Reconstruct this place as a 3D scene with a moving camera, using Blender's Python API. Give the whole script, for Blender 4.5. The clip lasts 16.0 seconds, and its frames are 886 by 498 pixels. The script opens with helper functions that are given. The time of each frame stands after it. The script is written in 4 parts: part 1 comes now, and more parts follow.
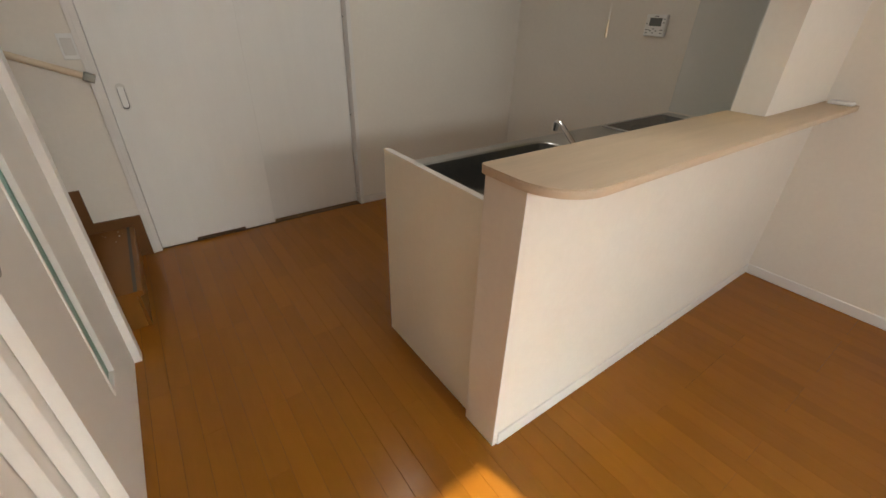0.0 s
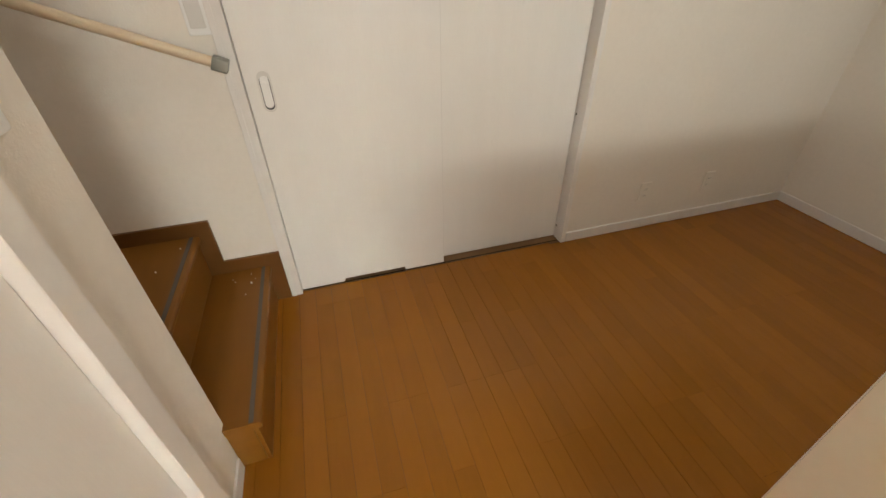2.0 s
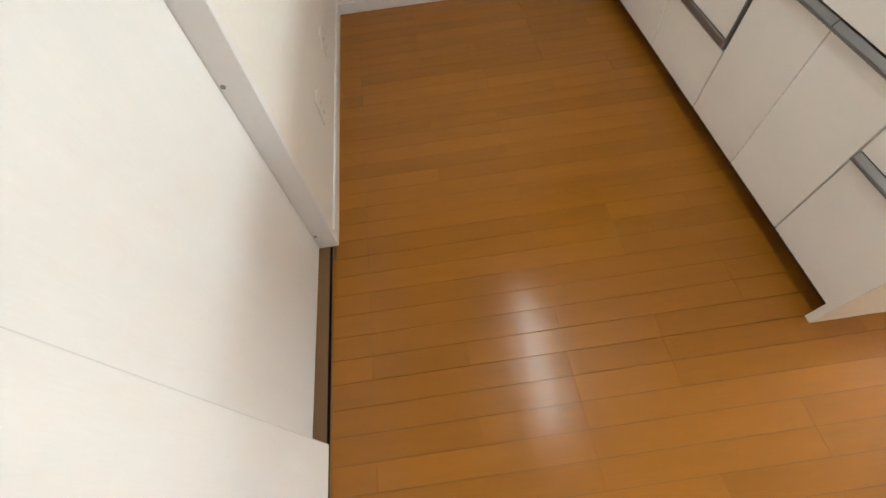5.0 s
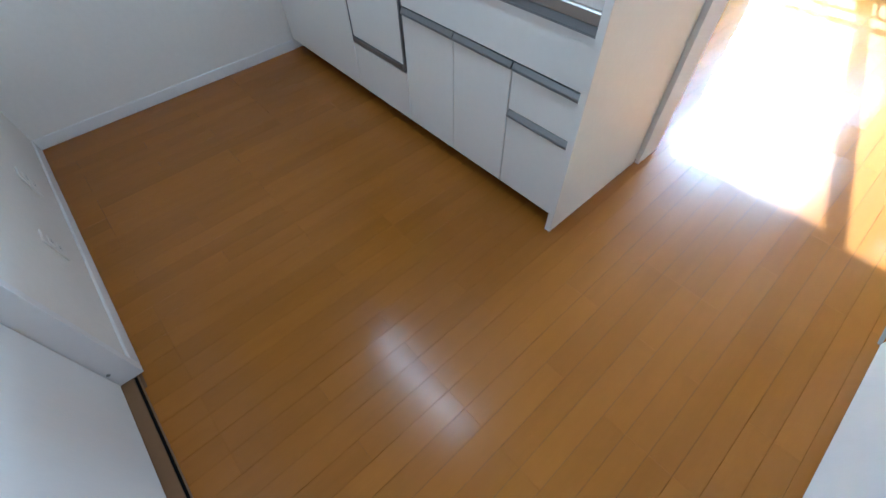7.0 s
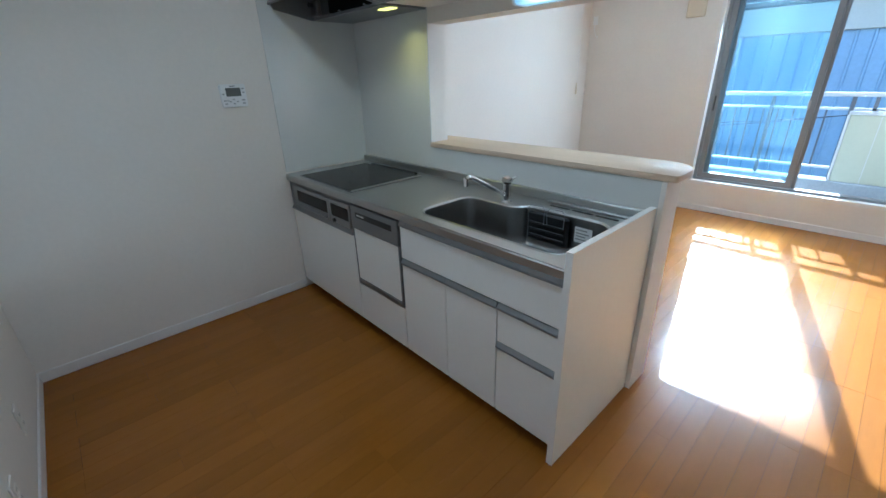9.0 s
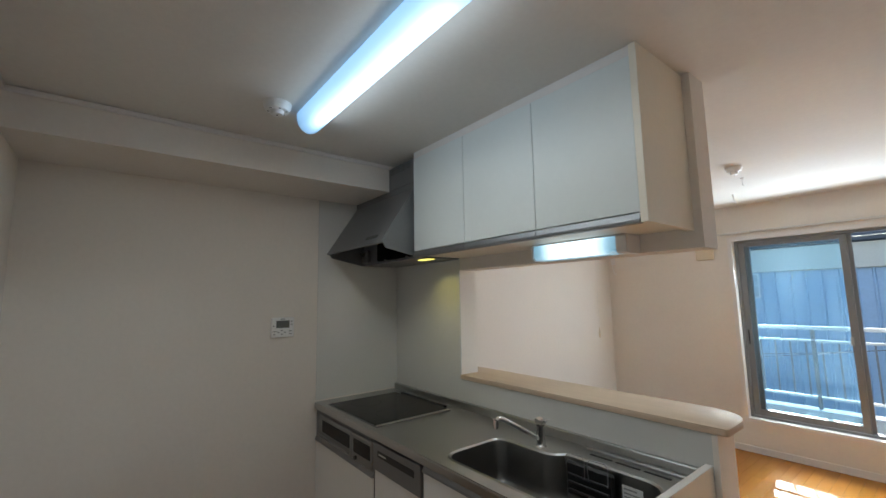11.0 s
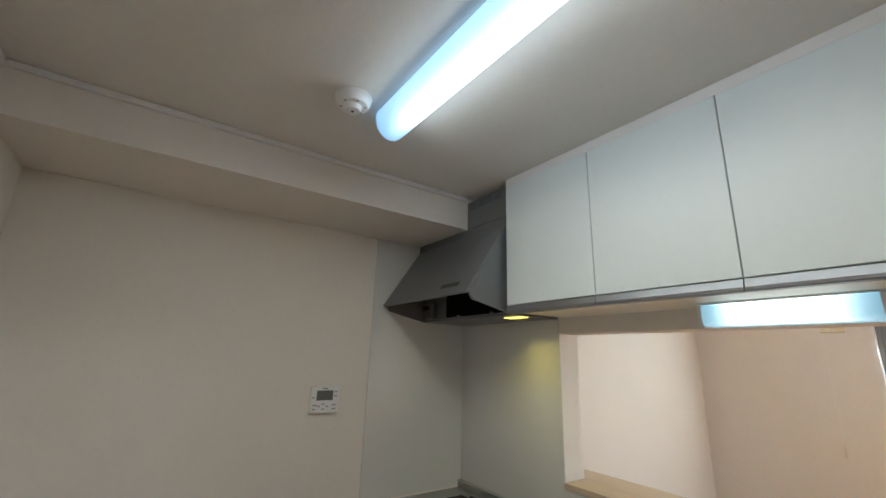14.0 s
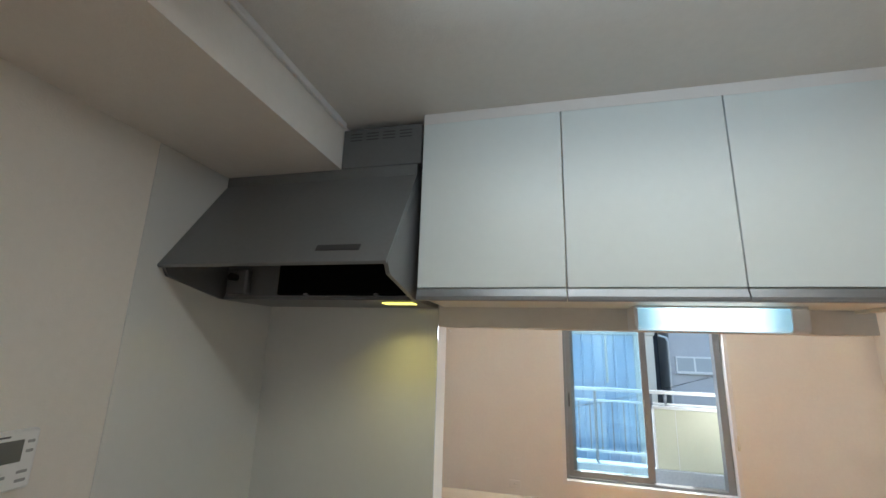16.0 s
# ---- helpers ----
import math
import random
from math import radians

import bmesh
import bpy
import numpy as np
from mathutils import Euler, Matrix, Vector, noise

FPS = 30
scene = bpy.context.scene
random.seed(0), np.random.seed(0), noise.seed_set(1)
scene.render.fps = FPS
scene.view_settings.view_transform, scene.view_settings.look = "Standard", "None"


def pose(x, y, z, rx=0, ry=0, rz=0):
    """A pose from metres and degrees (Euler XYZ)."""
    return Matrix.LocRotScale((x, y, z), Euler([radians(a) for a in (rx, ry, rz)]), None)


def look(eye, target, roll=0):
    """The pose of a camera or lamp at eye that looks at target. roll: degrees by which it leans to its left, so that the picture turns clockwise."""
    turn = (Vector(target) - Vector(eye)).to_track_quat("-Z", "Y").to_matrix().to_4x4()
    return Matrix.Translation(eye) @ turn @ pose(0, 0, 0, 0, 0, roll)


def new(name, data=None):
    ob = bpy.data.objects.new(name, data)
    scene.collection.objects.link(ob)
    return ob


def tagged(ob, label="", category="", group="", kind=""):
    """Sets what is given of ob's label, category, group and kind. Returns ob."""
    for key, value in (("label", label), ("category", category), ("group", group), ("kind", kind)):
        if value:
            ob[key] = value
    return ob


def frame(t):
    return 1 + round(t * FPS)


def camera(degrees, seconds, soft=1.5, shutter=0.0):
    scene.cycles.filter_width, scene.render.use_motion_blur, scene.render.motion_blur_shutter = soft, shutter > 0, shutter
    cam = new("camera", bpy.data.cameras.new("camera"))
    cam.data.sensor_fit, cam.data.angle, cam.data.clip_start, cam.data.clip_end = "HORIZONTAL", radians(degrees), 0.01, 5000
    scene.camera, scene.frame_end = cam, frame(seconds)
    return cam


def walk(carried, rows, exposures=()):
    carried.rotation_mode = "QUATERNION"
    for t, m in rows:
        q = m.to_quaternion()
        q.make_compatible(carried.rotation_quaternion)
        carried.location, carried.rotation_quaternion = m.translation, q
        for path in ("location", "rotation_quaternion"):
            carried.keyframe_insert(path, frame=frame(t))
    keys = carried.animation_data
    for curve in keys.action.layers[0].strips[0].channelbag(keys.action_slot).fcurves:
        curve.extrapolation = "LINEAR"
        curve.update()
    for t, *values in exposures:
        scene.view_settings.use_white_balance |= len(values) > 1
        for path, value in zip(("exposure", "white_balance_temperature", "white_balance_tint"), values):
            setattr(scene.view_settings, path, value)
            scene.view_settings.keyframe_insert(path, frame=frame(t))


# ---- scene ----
cam = camera(94.6, 16.0)
PATH = [
    (0, (2.899, 1.415, 1.389), (1.869, 0.023, 0.389), 1.8),
    (0.5, (2.85, 1.116, 1.388), (2.105, -0.436, 0.371), 1.1),
    (1, (2.799, 0.798, 1.399), (2.278, -0.819, 0.343), 0.0),
    (1.5, (2.755, 0.471, 1.397), (2.329, -1.135, 0.285), -0.3),
    (2, (2.776, 0.132, 1.341), (2.318, -1.42, 0.166), -0.9),
    (2.3, (2.748, -0.075, 1.367), (2.273, -1.556, 0.11), -1.6),
    (2.6, (2.736, -0.294, 1.319), (2.211, -1.701, -0.002), -2.9),
    (3, (2.724, -0.549, 1.315), (2.119, -1.822, -0.104), -4.5),
    (3.5, (2.703, -0.835, 1.307), (1.945, -1.888, -0.215), -6.6),
    (4, (2.622, -1.011, 1.287), (1.709, -1.798, -0.309), -9.3),
    (4.5, (2.505, -1.133, 1.284), (1.468, -1.535, -0.379), -9.1),
    (5, (2.469, -1.12, 1.277), (1.423, -1.103, -0.427), -7.6),
    (7.4, (2.699, -1.053, 1.347), (1.754, -0.173, -0.18), -1.0),
    (8, (2.697, -1.065, 1.38), (1.598, -0.057, 0.047), -1.3),
    (8.5, (2.708, -1.077, 1.402), (1.46, 0.057, 0.326), -1.5),
    (9, (2.721, -1.086, 1.434), (1.362, 0.154, 0.649), -1.8),
    (9.5, (2.738, -1.09, 1.46), (1.297, 0.225, 1.023), -2.1),
    (10, (2.761, -1.097, 1.499), (1.28, 0.241, 1.356), -2.2),
    (12.5, (2.732, -1.068, 1.538), (1.111, -0.007, 2.035), -0.9),
    (13, (2.529, -1.07, 1.543), (0.876, -0.065, 2.048), -0.2),
    (13.5, (2.33, -1.037, 1.547), (0.68, -0.027, 2.056), 0.7),
    (14, (2.099, -0.998, 1.575), (0.511, 0.105, 2.085), 1.7),
    (14.5, (1.824, -0.989, 1.583), (0.395, 0.31, 2.103), 3.2),
    (15, (1.581, -1.019, 1.621), (0.416, 0.527, 2.124), 3.5),
    (15.5, (1.347, -0.981, 1.623), (0.526, 0.775, 2.117), 3.2),
    (16, (1.165, -0.941, 1.637), (0.692, 0.95, 2.085), 1.8),
]
EXPOSURES = [
    (0, 1.20, 7300, 12), (0.5, 1.38, 7700, 12), (1, 1.58, 9300, 15), (1.5, 1.70, 9300, 15), (2, 1.97, 7700, 11),
    (2.5, 2.46, 7650, 11), (3, 2.60, 7500, 11), (3.5, 2.48, 7000, 10), (4, 2.46, 6700, 9), (5, 2.84, 6500, 7),
    (7.4, 2.32, 4550, 1), (8.5, 2.02, 4700, 0), (9.5, 1.48, 5200, 2), (10, 1.25, 5500, 4),
    (12.5, 1.28, 6500, 8), (14, 1.64, 6350, 7), (16, 1.67, 6150, 6),
]
walk(cam, [(t, look(e, g, r)) for t, e, g, r in PATH], EXPOSURES)

# ---- world, sun and sky ----
SUN_EL, SUN_AZ = radians(31.6), math.atan2(-0.243, 0.970)
world = bpy.data.worlds.new("world")
scene.world = world
world.use_nodes = True
wn = world.node_tree.nodes
sky = wn.new("ShaderNodeTexSky")
sky.sky_type, sky.sun_disc = "NISHITA", False
sky.sun_elevation, sky.sun_rotation = SUN_EL, SUN_AZ
wn["Background"].inputs["Strength"].default_value = 0.15
world.node_tree.links.new(sky.outputs[0], wn["Background"].inputs["Color"])
sun = new("sun", bpy.data.lights.new("sun", "SUN"))
sun.data.energy, sun.data.angle, sun.data.color = 5.0, radians(0.5), (1.0, 0.965, 0.90)
sun.matrix_world = look((-0.243 * 20, 0.970 * 20, 20 * math.tan(SUN_EL)), (0, 0, 0))


def window_light(name, eye, target, w, h, watts, color):
    ob = new(name, bpy.data.lights.new(name, "AREA"))
    ob.data.shape, ob.data.size, ob.data.size_y = "RECTANGLE", w, h
    ob.data.energy, ob.data.color = watts, color
    ob.matrix_world = look(eye, target)
    return ob


# skylight entering by the big window; lamp added high in the unseen upper stairwell
window_light("window_skylight", (2.12, 3.785, 1.83), (2.12, 0, 0.80), 1.5, 0.26, 14, (0.86, 0.94, 1.0))
window_light("unseen_stair_light", (5.3, -1.1, 4.5), (3.5, -1.35, 1.9), 0.9, 0.6, 5, (0.86, 0.93, 1.0))
# the lamps of the kitchen: their glowing covers, and the light that leaves them downwards
TUBE_GLOW, UNDER_GLOW, HOOD_GLOW = 0.92, 0.62, 0.8
window_light("ceiling_lamp_light", (1.52, -0.425, 2.292), (1.52, -0.425, 0), 1.15, 0.09, 1.7, (1.0, 0.95, 0.86))
window_light("ceiling_lamp_light_north", (1.52, -0.362, 2.335), (1.52, 0.6, 2.05), 1.15, 0.06, 0.34, (0.90, 0.96, 1.0))
window_light("ceiling_lamp_light_south", (1.52, -0.488, 2.335), (1.52, -1.5, 2.05), 1.15, 0.06, 0.15, (0.88, 0.96, 1.0))
window_light("under_lamp_light", (1.68, 0.565, 1.694), (1.68, 0.50, 0), 0.42, 0.07, 0.40, (0.90, 0.98, 0.98))
window_light("hood_lamp_light", (0.668, 0.455, 1.758), (0.668, 0.56, 1.2), 0.11, 0.05, 0.10, (1.0, 0.84, 0.24)).data.spread = radians(110)


# ---- materials ----
def mat(name, color, rough=0.5, metal=0.0, var=0.06, scale=3.0, bump=0.0, bump_scale=200.0, coat=0.0, spec=0.5,
        emit=None, glow=0.0, trans=0.0, stretch=(1, 1, 1), rough_var=0.02):
    m = bpy.data.materials.new(name)
    m.use_nodes = True
    n, l = m.node_tree.nodes, m.node_tree.links
    b = n["Principled BSDF"]
    b.inputs["Roughness"].default_value, b.inputs["Metallic"].default_value = rough, metal
    b.inputs["Coat Weight"].default_value, b.inputs["Specular IOR Level"].default_value = coat, spec
    b.inputs["Coat Roughness"].default_value = 0.12
    b.inputs["Transmission Weight"].default_value = trans
    geo = n.new("ShaderNodeNewGeometry")
    sc = n.new("ShaderNodeVectorMath")
    sc.operation = "MULTIPLY"
    sc.inputs[1].default_value = stretch
    l.new(geo.outputs["Position"], sc.inputs[0])
    big, small = n.new("ShaderNodeTexNoise"), n.new("ShaderNodeTexNoise")
    big.inputs["Scale"].default_value, small.inputs["Scale"].default_value = scale, scale * 14
    big.inputs["Detail"].default_value = 4
    for t in (big, small):
        l.new(sc.outputs[0], t.inputs["Vector"])
    mx = n.new("ShaderNodeMath")
    mx.operation = "ADD"
    l.new(big.outputs["Fac"], mx.inputs[0])
    l.new(small.outputs["Fac"], mx.inputs[1])
    ramp = n.new("ShaderNodeMapRange")
    ramp.inputs["From Min"].default_value, ramp.inputs["From Max"].default_value = 0.6, 1.4
    ramp.inputs["To Min"].default_value, ramp.inputs["To Max"].default_value = 1 - var, 1 + var
    l.new(mx.outputs[0], ramp.inputs["Value"])
    tint = n.new("ShaderNodeVectorMath")
    tint.operation = "SCALE"
    tint.inputs[0].default_value = color
    l.new(ramp.outputs[0], tint.inputs["Scale"])
    l.new(tint.outputs[0], b.inputs["Base Color"])
    rr = n.new("ShaderNodeMapRange")
    rr.inputs["From Min"].default_value, rr.inputs["From Max"].default_value = 0.3, 0.7
    rr.inputs["To Min"].default_value, rr.inputs["To Max"].default_value = max(0.02, rough - rough_var), rough + rough_var
    l.new(big.outputs["Fac"], rr.inputs["Value"])
    l.new(rr.outputs[0], b.inputs["Roughness"])
    if bump:
        bt, bp = n.new("ShaderNodeTexNoise"), n.new("ShaderNodeBump")
        bt.inputs["Scale"].default_value, bt.inputs["Detail"].default_value = bump_scale, 3
        bp.inputs["Strength"].default_value, bp.inputs["Distance"].default_value = bump, 0.002
        l.new(sc.outputs[0], bt.inputs["Vector"])
        l.new(bt.outputs["Fac"], bp.inputs["Height"])
        l.new(bp.outputs[0], b.inputs["Normal"])
    if emit:
        b.inputs["Emission Color"].default_value = (*emit, 1)
        b.inputs["Emission Strength"].default_value = glow
    return m


def wood(name, color, rough=0.3, island=False, coat=0.0, spread=0.16, along="y", tilt=0.0, spec=0.5):
    """Boards with long grain, and a tone of its own for each board."""
    m = bpy.data.materials.new(name)
    m.use_nodes = True
    n, l = m.node_tree.nodes, m.node_tree.links
    b = n["Principled BSDF"]
    geo, info = n.new("ShaderNodeNewGeometry"), n.new("ShaderNodeObjectInfo")
    rnd = geo.outputs["Random Per Island"] if island else info.outputs["Random"]
    off = n.new("ShaderNodeVectorMath")
    off.operation = "SCALE"
    off.inputs[0].default_value = (31, 47, 13)
    l.new(rnd, off.inputs["Scale"])
    add = n.new("ShaderNodeVectorMath")
    add.operation = "ADD"
    l.new(geo.outputs["Position"], add.inputs[0])
    l.new(off.outputs[0], add.inputs[1])
    st = n.new("ShaderNodeVectorMath")
    st.operation = "MULTIPLY"
    st.inputs[1].default_value = {"y": (9, 0.9, 9), "x": (0.9, 9, 9), "z": (9, 9, 0.9)}[along]
    l.new(add.outputs[0], st.inputs[0])
    grain, fine, cloud = (n.new("ShaderNodeTexNoise") for _ in range(3))
    for t, s, d in ((grain, 3.0, 6), (fine, 22.0, 3), (cloud, 1.1, 2)):
        t.inputs["Scale"].default_value, t.inputs["Detail"].default_value = s, d
        l.new((geo.outputs["Position"] if t is cloud else st.outputs[0]), t.inputs["Vector"])
    total = None
    for src, gain in ((grain.outputs["Fac"], 0.20), (fine.outputs["Fac"], 0.10), (cloud.outputs["Fac"], 0.12), (rnd, spread)):
        k = n.new("ShaderNodeMath")
        k.operation = "MULTIPLY_ADD"
        k.inputs[1].default_value, k.inputs[2].default_value = gain, -gain / 2
        l.new(src, k.inputs[0])
        if total:
            s = n.new("ShaderNodeMath")
            s.operation = "ADD"
            l.new(total, s.inputs[0])
            l.new(k.outputs[0], s.inputs[1])
            total = s.outputs[0]
        else:
            total = k.outputs[0]
    one = n.new("ShaderNodeMath")
    one.operation = "ADD"
    one.inputs[1].default_value = 1.0
    l.new(total, one.inputs[0])
    tint = n.new("ShaderNodeVectorMath")
    tint.operation = "SCALE"
    tint.inputs[0].default_value = color
    l.new(one.outputs[0], tint.inputs["Scale"])
    l.new(tint.outputs[0], b.inputs["Base Color"])
    rr = n.new("ShaderNodeMapRange")
    rr.inputs["From Min"].default_value, rr.inputs["From Max"].default_value = 0.3, 0.7
    rr.inputs["To Min"].default_value, rr.inputs["To Max"].default_value = rough - 0.02, rough + 0.03
    l.new(cloud.outputs["Fac"], rr.inputs["Value"])
    l.new(rr.outputs[0], b.inputs["Roughness"])
    b.inputs["Coat Weight"].default_value, b.inputs["Coat Roughness"].default_value = coat, 0.1
    b.inputs["Specular IOR Level"].default_value = spec
    bp = n.new("ShaderNodeBump")
    bp.inputs["Strength"].default_value, bp.inputs["Distance"].default_value = 0.12, 0.001
    l.new(fine.outputs["Fac"], bp.inputs["Height"])
    if tilt:
        # each board lies a hair out of level, its own way
        wn_, ctr, lean, nadd = (n.new("ShaderNodeTexWhiteNoise"), n.new("ShaderNodeVectorMath"), n.new("ShaderNodeVectorMath"), n.new("ShaderNodeVectorMath"))
        wn_.noise_dimensions = "1D"
        scl = n.new("ShaderNodeMath")
        scl.operation = "MULTIPLY"
        scl.inputs[1].default_value = 977.0
        l.new(rnd, scl.inputs[0])
        l.new(scl.outputs[0], wn_.inputs["W"])
        ctr.operation, ctr.inputs[1].default_value = "SUBTRACT", (0.5, 0.5, 0.5)
        l.new(wn_.outputs["Color"], ctr.inputs[0])
        lean.operation, lean.inputs[1].default_value = "MULTIPLY", (tilt, tilt * 0.5, 0.0)
        l.new(ctr.outputs[0], lean.inputs[0])
        nadd.operation = "ADD"
        l.new(geo.outputs["Normal"], nadd.inputs[0])
        l.new(lean.outputs[0], nadd.inputs[1])
        l.new(nadd.outputs[0], bp.inputs["Normal"])
    l.new(bp.outputs[0], b.inputs["Normal"])
    return m


WALL = mat("wall_vinyl", (0.82, 0.768, 0.70), 0.75, var=0.025, bump=0.35, bump_scale=160)
CEIL = mat("ceiling_vinyl", (0.78, 0.755, 0.71), 0.8, var=0.03, bump=0.35, bump_scale=140)
TRIM = mat("white_trim", (0.80, 0.77, 0.74), 0.42, var=0.02)
DOOR = mat("white_door_sheet", (0.83, 0.81, 0.78), 0.4, var=0.02, bump=0.05, bump_scale=60, stretch=(6, 6, 0.6))
CAB = mat("white_cabinet", (0.885, 0.875, 0.84), 0.22, var=0.015, coat=0.25)
UPCAB = mat("upper_cabinet_white", (0.765, 0.81, 0.795), 0.42, var=0.015)
SIDE = mat("cream_panel", (0.90, 0.85, 0.73), 0.4, var=0.02)
SPLASH = mat("glossy_wall_panel", (0.71, 0.705, 0.675), 0.08, var=0.015, coat=0.9, rough_var=0.03)
STEEL = mat("brushed_steel", (0.50, 0.50, 0.485), 0.3, 1.0, var=0.03, scale=6, stretch=(0.4, 6, 6))
# Steel darkened below the worktop's for the dim surroundings the bowl reflects
BASIN = mat("darkened_basin_steel", (0.225, 0.225, 0.22), 0.32, 1.0, var=0.08, scale=9)
CHROME = mat("chrome", (0.8, 0.8, 0.8), 0.07, 1.0, var=0.01, rough_var=0.02)
ALU = mat("aluminium", (0.31, 0.315, 0.32), 0.42, 0.9, var=0.03)
GREYMETAL = mat("grey_hood_paint", (0.185, 0.19, 0.195), 0.34, 0.3, var=0.05, scale=5)
DARK = mat("dark_plastic", (0.02, 0.02, 0.021), 0.35, var=0.1)
BLACK = mat("black_filter", (0.004, 0.004, 0.004), 0.7, var=0.1, spec=0.05)
# Shade inside vents and pull painted as grey; also the hob's printed rings
SLOT = mat("shade_and_print_grey", (0.09, 0.093, 0.096), 0.6, var=0.05)
OVENDARK = mat("dark_appliance", (0.055, 0.055, 0.056), 0.32, 0.3, var=0.04)
BLACKGLASS = mat("black_glass", (0.006, 0.006, 0.006), 0.12, var=0.05, spec=0.2)
FARGLASS = mat("far_window_glass", (0.30, 0.35, 0.40), 0.15, var=0.05)
HOBGLASS = mat("hob_glass", (0.012, 0.0115, 0.011), 0.2, var=0.1, spec=0.1)
OVENGREY = mat("grey_appliance", (0.22, 0.22, 0.22), 0.35, 0.5, var=0.03)
GRILLSTEEL = mat("grill_steel", (0.30, 0.295, 0.285), 0.36, 0.6, var=0.04)
SOCKETP = mat("ivory_socket_plastic", (0.81, 0.765, 0.70), 0.4, var=0.02)
CAP = wood("bar_top_laminate", (0.62, 0.49, 0.36), 0.55, spread=0.0, along="x", spec=0.12)
CAPEDGE = mat("bar_edge_band", (0.62, 0.48, 0.35), 0.35, var=0.05)
FLOOR = wood("floor_board", (0.285, 0.106, 0.0118), 0.21, coat=0.05, spread=0.15, tilt=0.03, spec=0.28)
FLOOR2 = wood("floor_board_field", (0.285, 0.106, 0.0118), 0.21, island=True, coat=0.05, spread=0.15, tilt=0.03, spec=0.28)
GROOVE = mat("floor_groove", (0.11, 0.045, 0.012), 0.7, var=0.1)
STAIR = wood("stair_wood", (0.215, 0.084, 0.012), 0.36, spread=0.06, spec=0.3)
STRINGER = wood("stair_string_wood", (0.155, 0.062, 0.014), 0.4, spread=0.04, along="x")
TRACK = mat("brown_track", (0.17, 0.085, 0.03), 0.45, var=0.06)
NONSLIP = mat("grey_nonslip", (0.10, 0.086, 0.072), 0.8, var=0.08)
RAILWOOD = wood("handrail_wood", (0.74, 0.60, 0.44), 0.4, spread=0.0, along="x")
CAPMETAL = mat("grey_cap", (0.26, 0.26, 0.23), 0.4, 0.4, var=0.05)
PLASTIC = mat("white_plastic", (0.86, 0.855, 0.84), 0.3, var=0.02)
LIGHTP = mat("light_grey_plastic", (0.70, 0.68, 0.65), 0.35, var=0.02)
GREYP = mat("grey_plastic", (0.38, 0.38, 0.37), 0.4, var=0.03)
BEIGEP = mat("beige_plastic", (0.72, 0.62, 0.46), 0.45, var=0.03)
LCD = mat("lcd", (0.15, 0.155, 0.14), 0.15, var=0.03)
INK = mat("dark_ink", (0.12, 0.12, 0.12), 0.6, var=0.02)
FRAME = mat("bronze_aluminium", (0.255, 0.26, 0.265), 0.4, 0.6, var=0.04)
PULLMETAL = mat("pull_metal", (0.36, 0.34, 0.31), 0.35, 0.7, var=0.05)
FROST = mat("green_frosted_glass", (0.22, 0.40, 0.33), 0.35, var=0.03, trans=0.2)


def lamp_cover(name, color, rim, glow, x0, x1, y, half, fade):
    """A frosted cover that glows most along the tube inside it and less towards its rims and ends."""
    m = mat(name, (0.8, 0.88, 0.95), 0.45, var=0.0)
    n, l = m.node_tree.nodes, m.node_tree.links
    b = n["Principled BSDF"]
    geo, sep = n.new("ShaderNodeNewGeometry"), n.new("ShaderNodeSeparateXYZ")
    l.new(geo.outputs["Position"], sep.inputs[0])

    def step(op, a, v):
        k = n.new("ShaderNodeMath")
        k.operation = op
        l.new(a, k.inputs[0])
        if isinstance(v, float):
            k.inputs[1].default_value = v
        else:
            l.new(v, k.inputs[1])
        return k.outputs[0]

    def ramp(src, lo, hi):
        r = n.new("ShaderNodeMapRange")
        r.interpolation_type = "SMOOTHSTEP"
        r.inputs["From Min"].default_value, r.inputs["From Max"].default_value = lo, hi
        l.new(src, r.inputs["Value"])
        return r.outputs[0]
    across = ramp(step("ABSOLUTE", step("SUBTRACT", sep.outputs["Y"], y), 0.0), half, half * 0.1)
    ends = step("MULTIPLY", ramp(sep.outputs["X"], x0, x0 + fade), ramp(sep.outputs["X"], x1, x1 - fade))
    f = step("MULTIPLY", across, ends)
    mix = n.new("ShaderNodeMix")
    mix.data_type = "RGBA"
    l.new(f, mix.inputs["Factor"])
    mix.inputs["A"].default_value, mix.inputs["B"].default_value = (*rim, 1), (*color, 1)
    l.new(mix.outputs["Result"], b.inputs["Emission Color"])
    l.new(step("MULTIPLY", step("ADD", step("MULTIPLY", f, 0.74), 0.26), glow), b.inputs["Emission Strength"])
    return m


TUBEMAT = lamp_cover("lamp_cover", (0.72, 0.90, 1.0), (0.24, 0.58, 1.0), TUBE_GLOW, 0.90, 2.14, -0.425, 0.078, 0.24)
UNDERMAT = lamp_cover("under_lamp_cover", (0.80, 0.96, 1.0), (0.26, 0.66, 0.90), UNDER_GLOW, 1.458, 1.892, 0.530, 0.050, 0.12)
HOODLAMP = mat("hood_lamp", (0.9, 0.8, 0.3), 0.5, var=0.0, emit=(0.85, 0.72, 0.14), glow=HOOD_GLOW)
HALL = wood("hall_floor", (0.16, 0.075, 0.035), 0.35, spread=0.0)
CONCRETE = mat("balcony_concrete", (0.22, 0.225, 0.23), 0.85, var=0.1, bump=0.3, bump_scale=80)
RAILW = mat("white_rail_paint", (0.52, 0.56, 0.60), 0.35, 0.2, var=0.03)
# Rail paint's dark copy: balusters and posts carry their shaded side in colour
BALUSTER = mat("shaded_baluster_paint", (0.13, 0.15, 0.18), 0.4, 0.2, var=0.04)
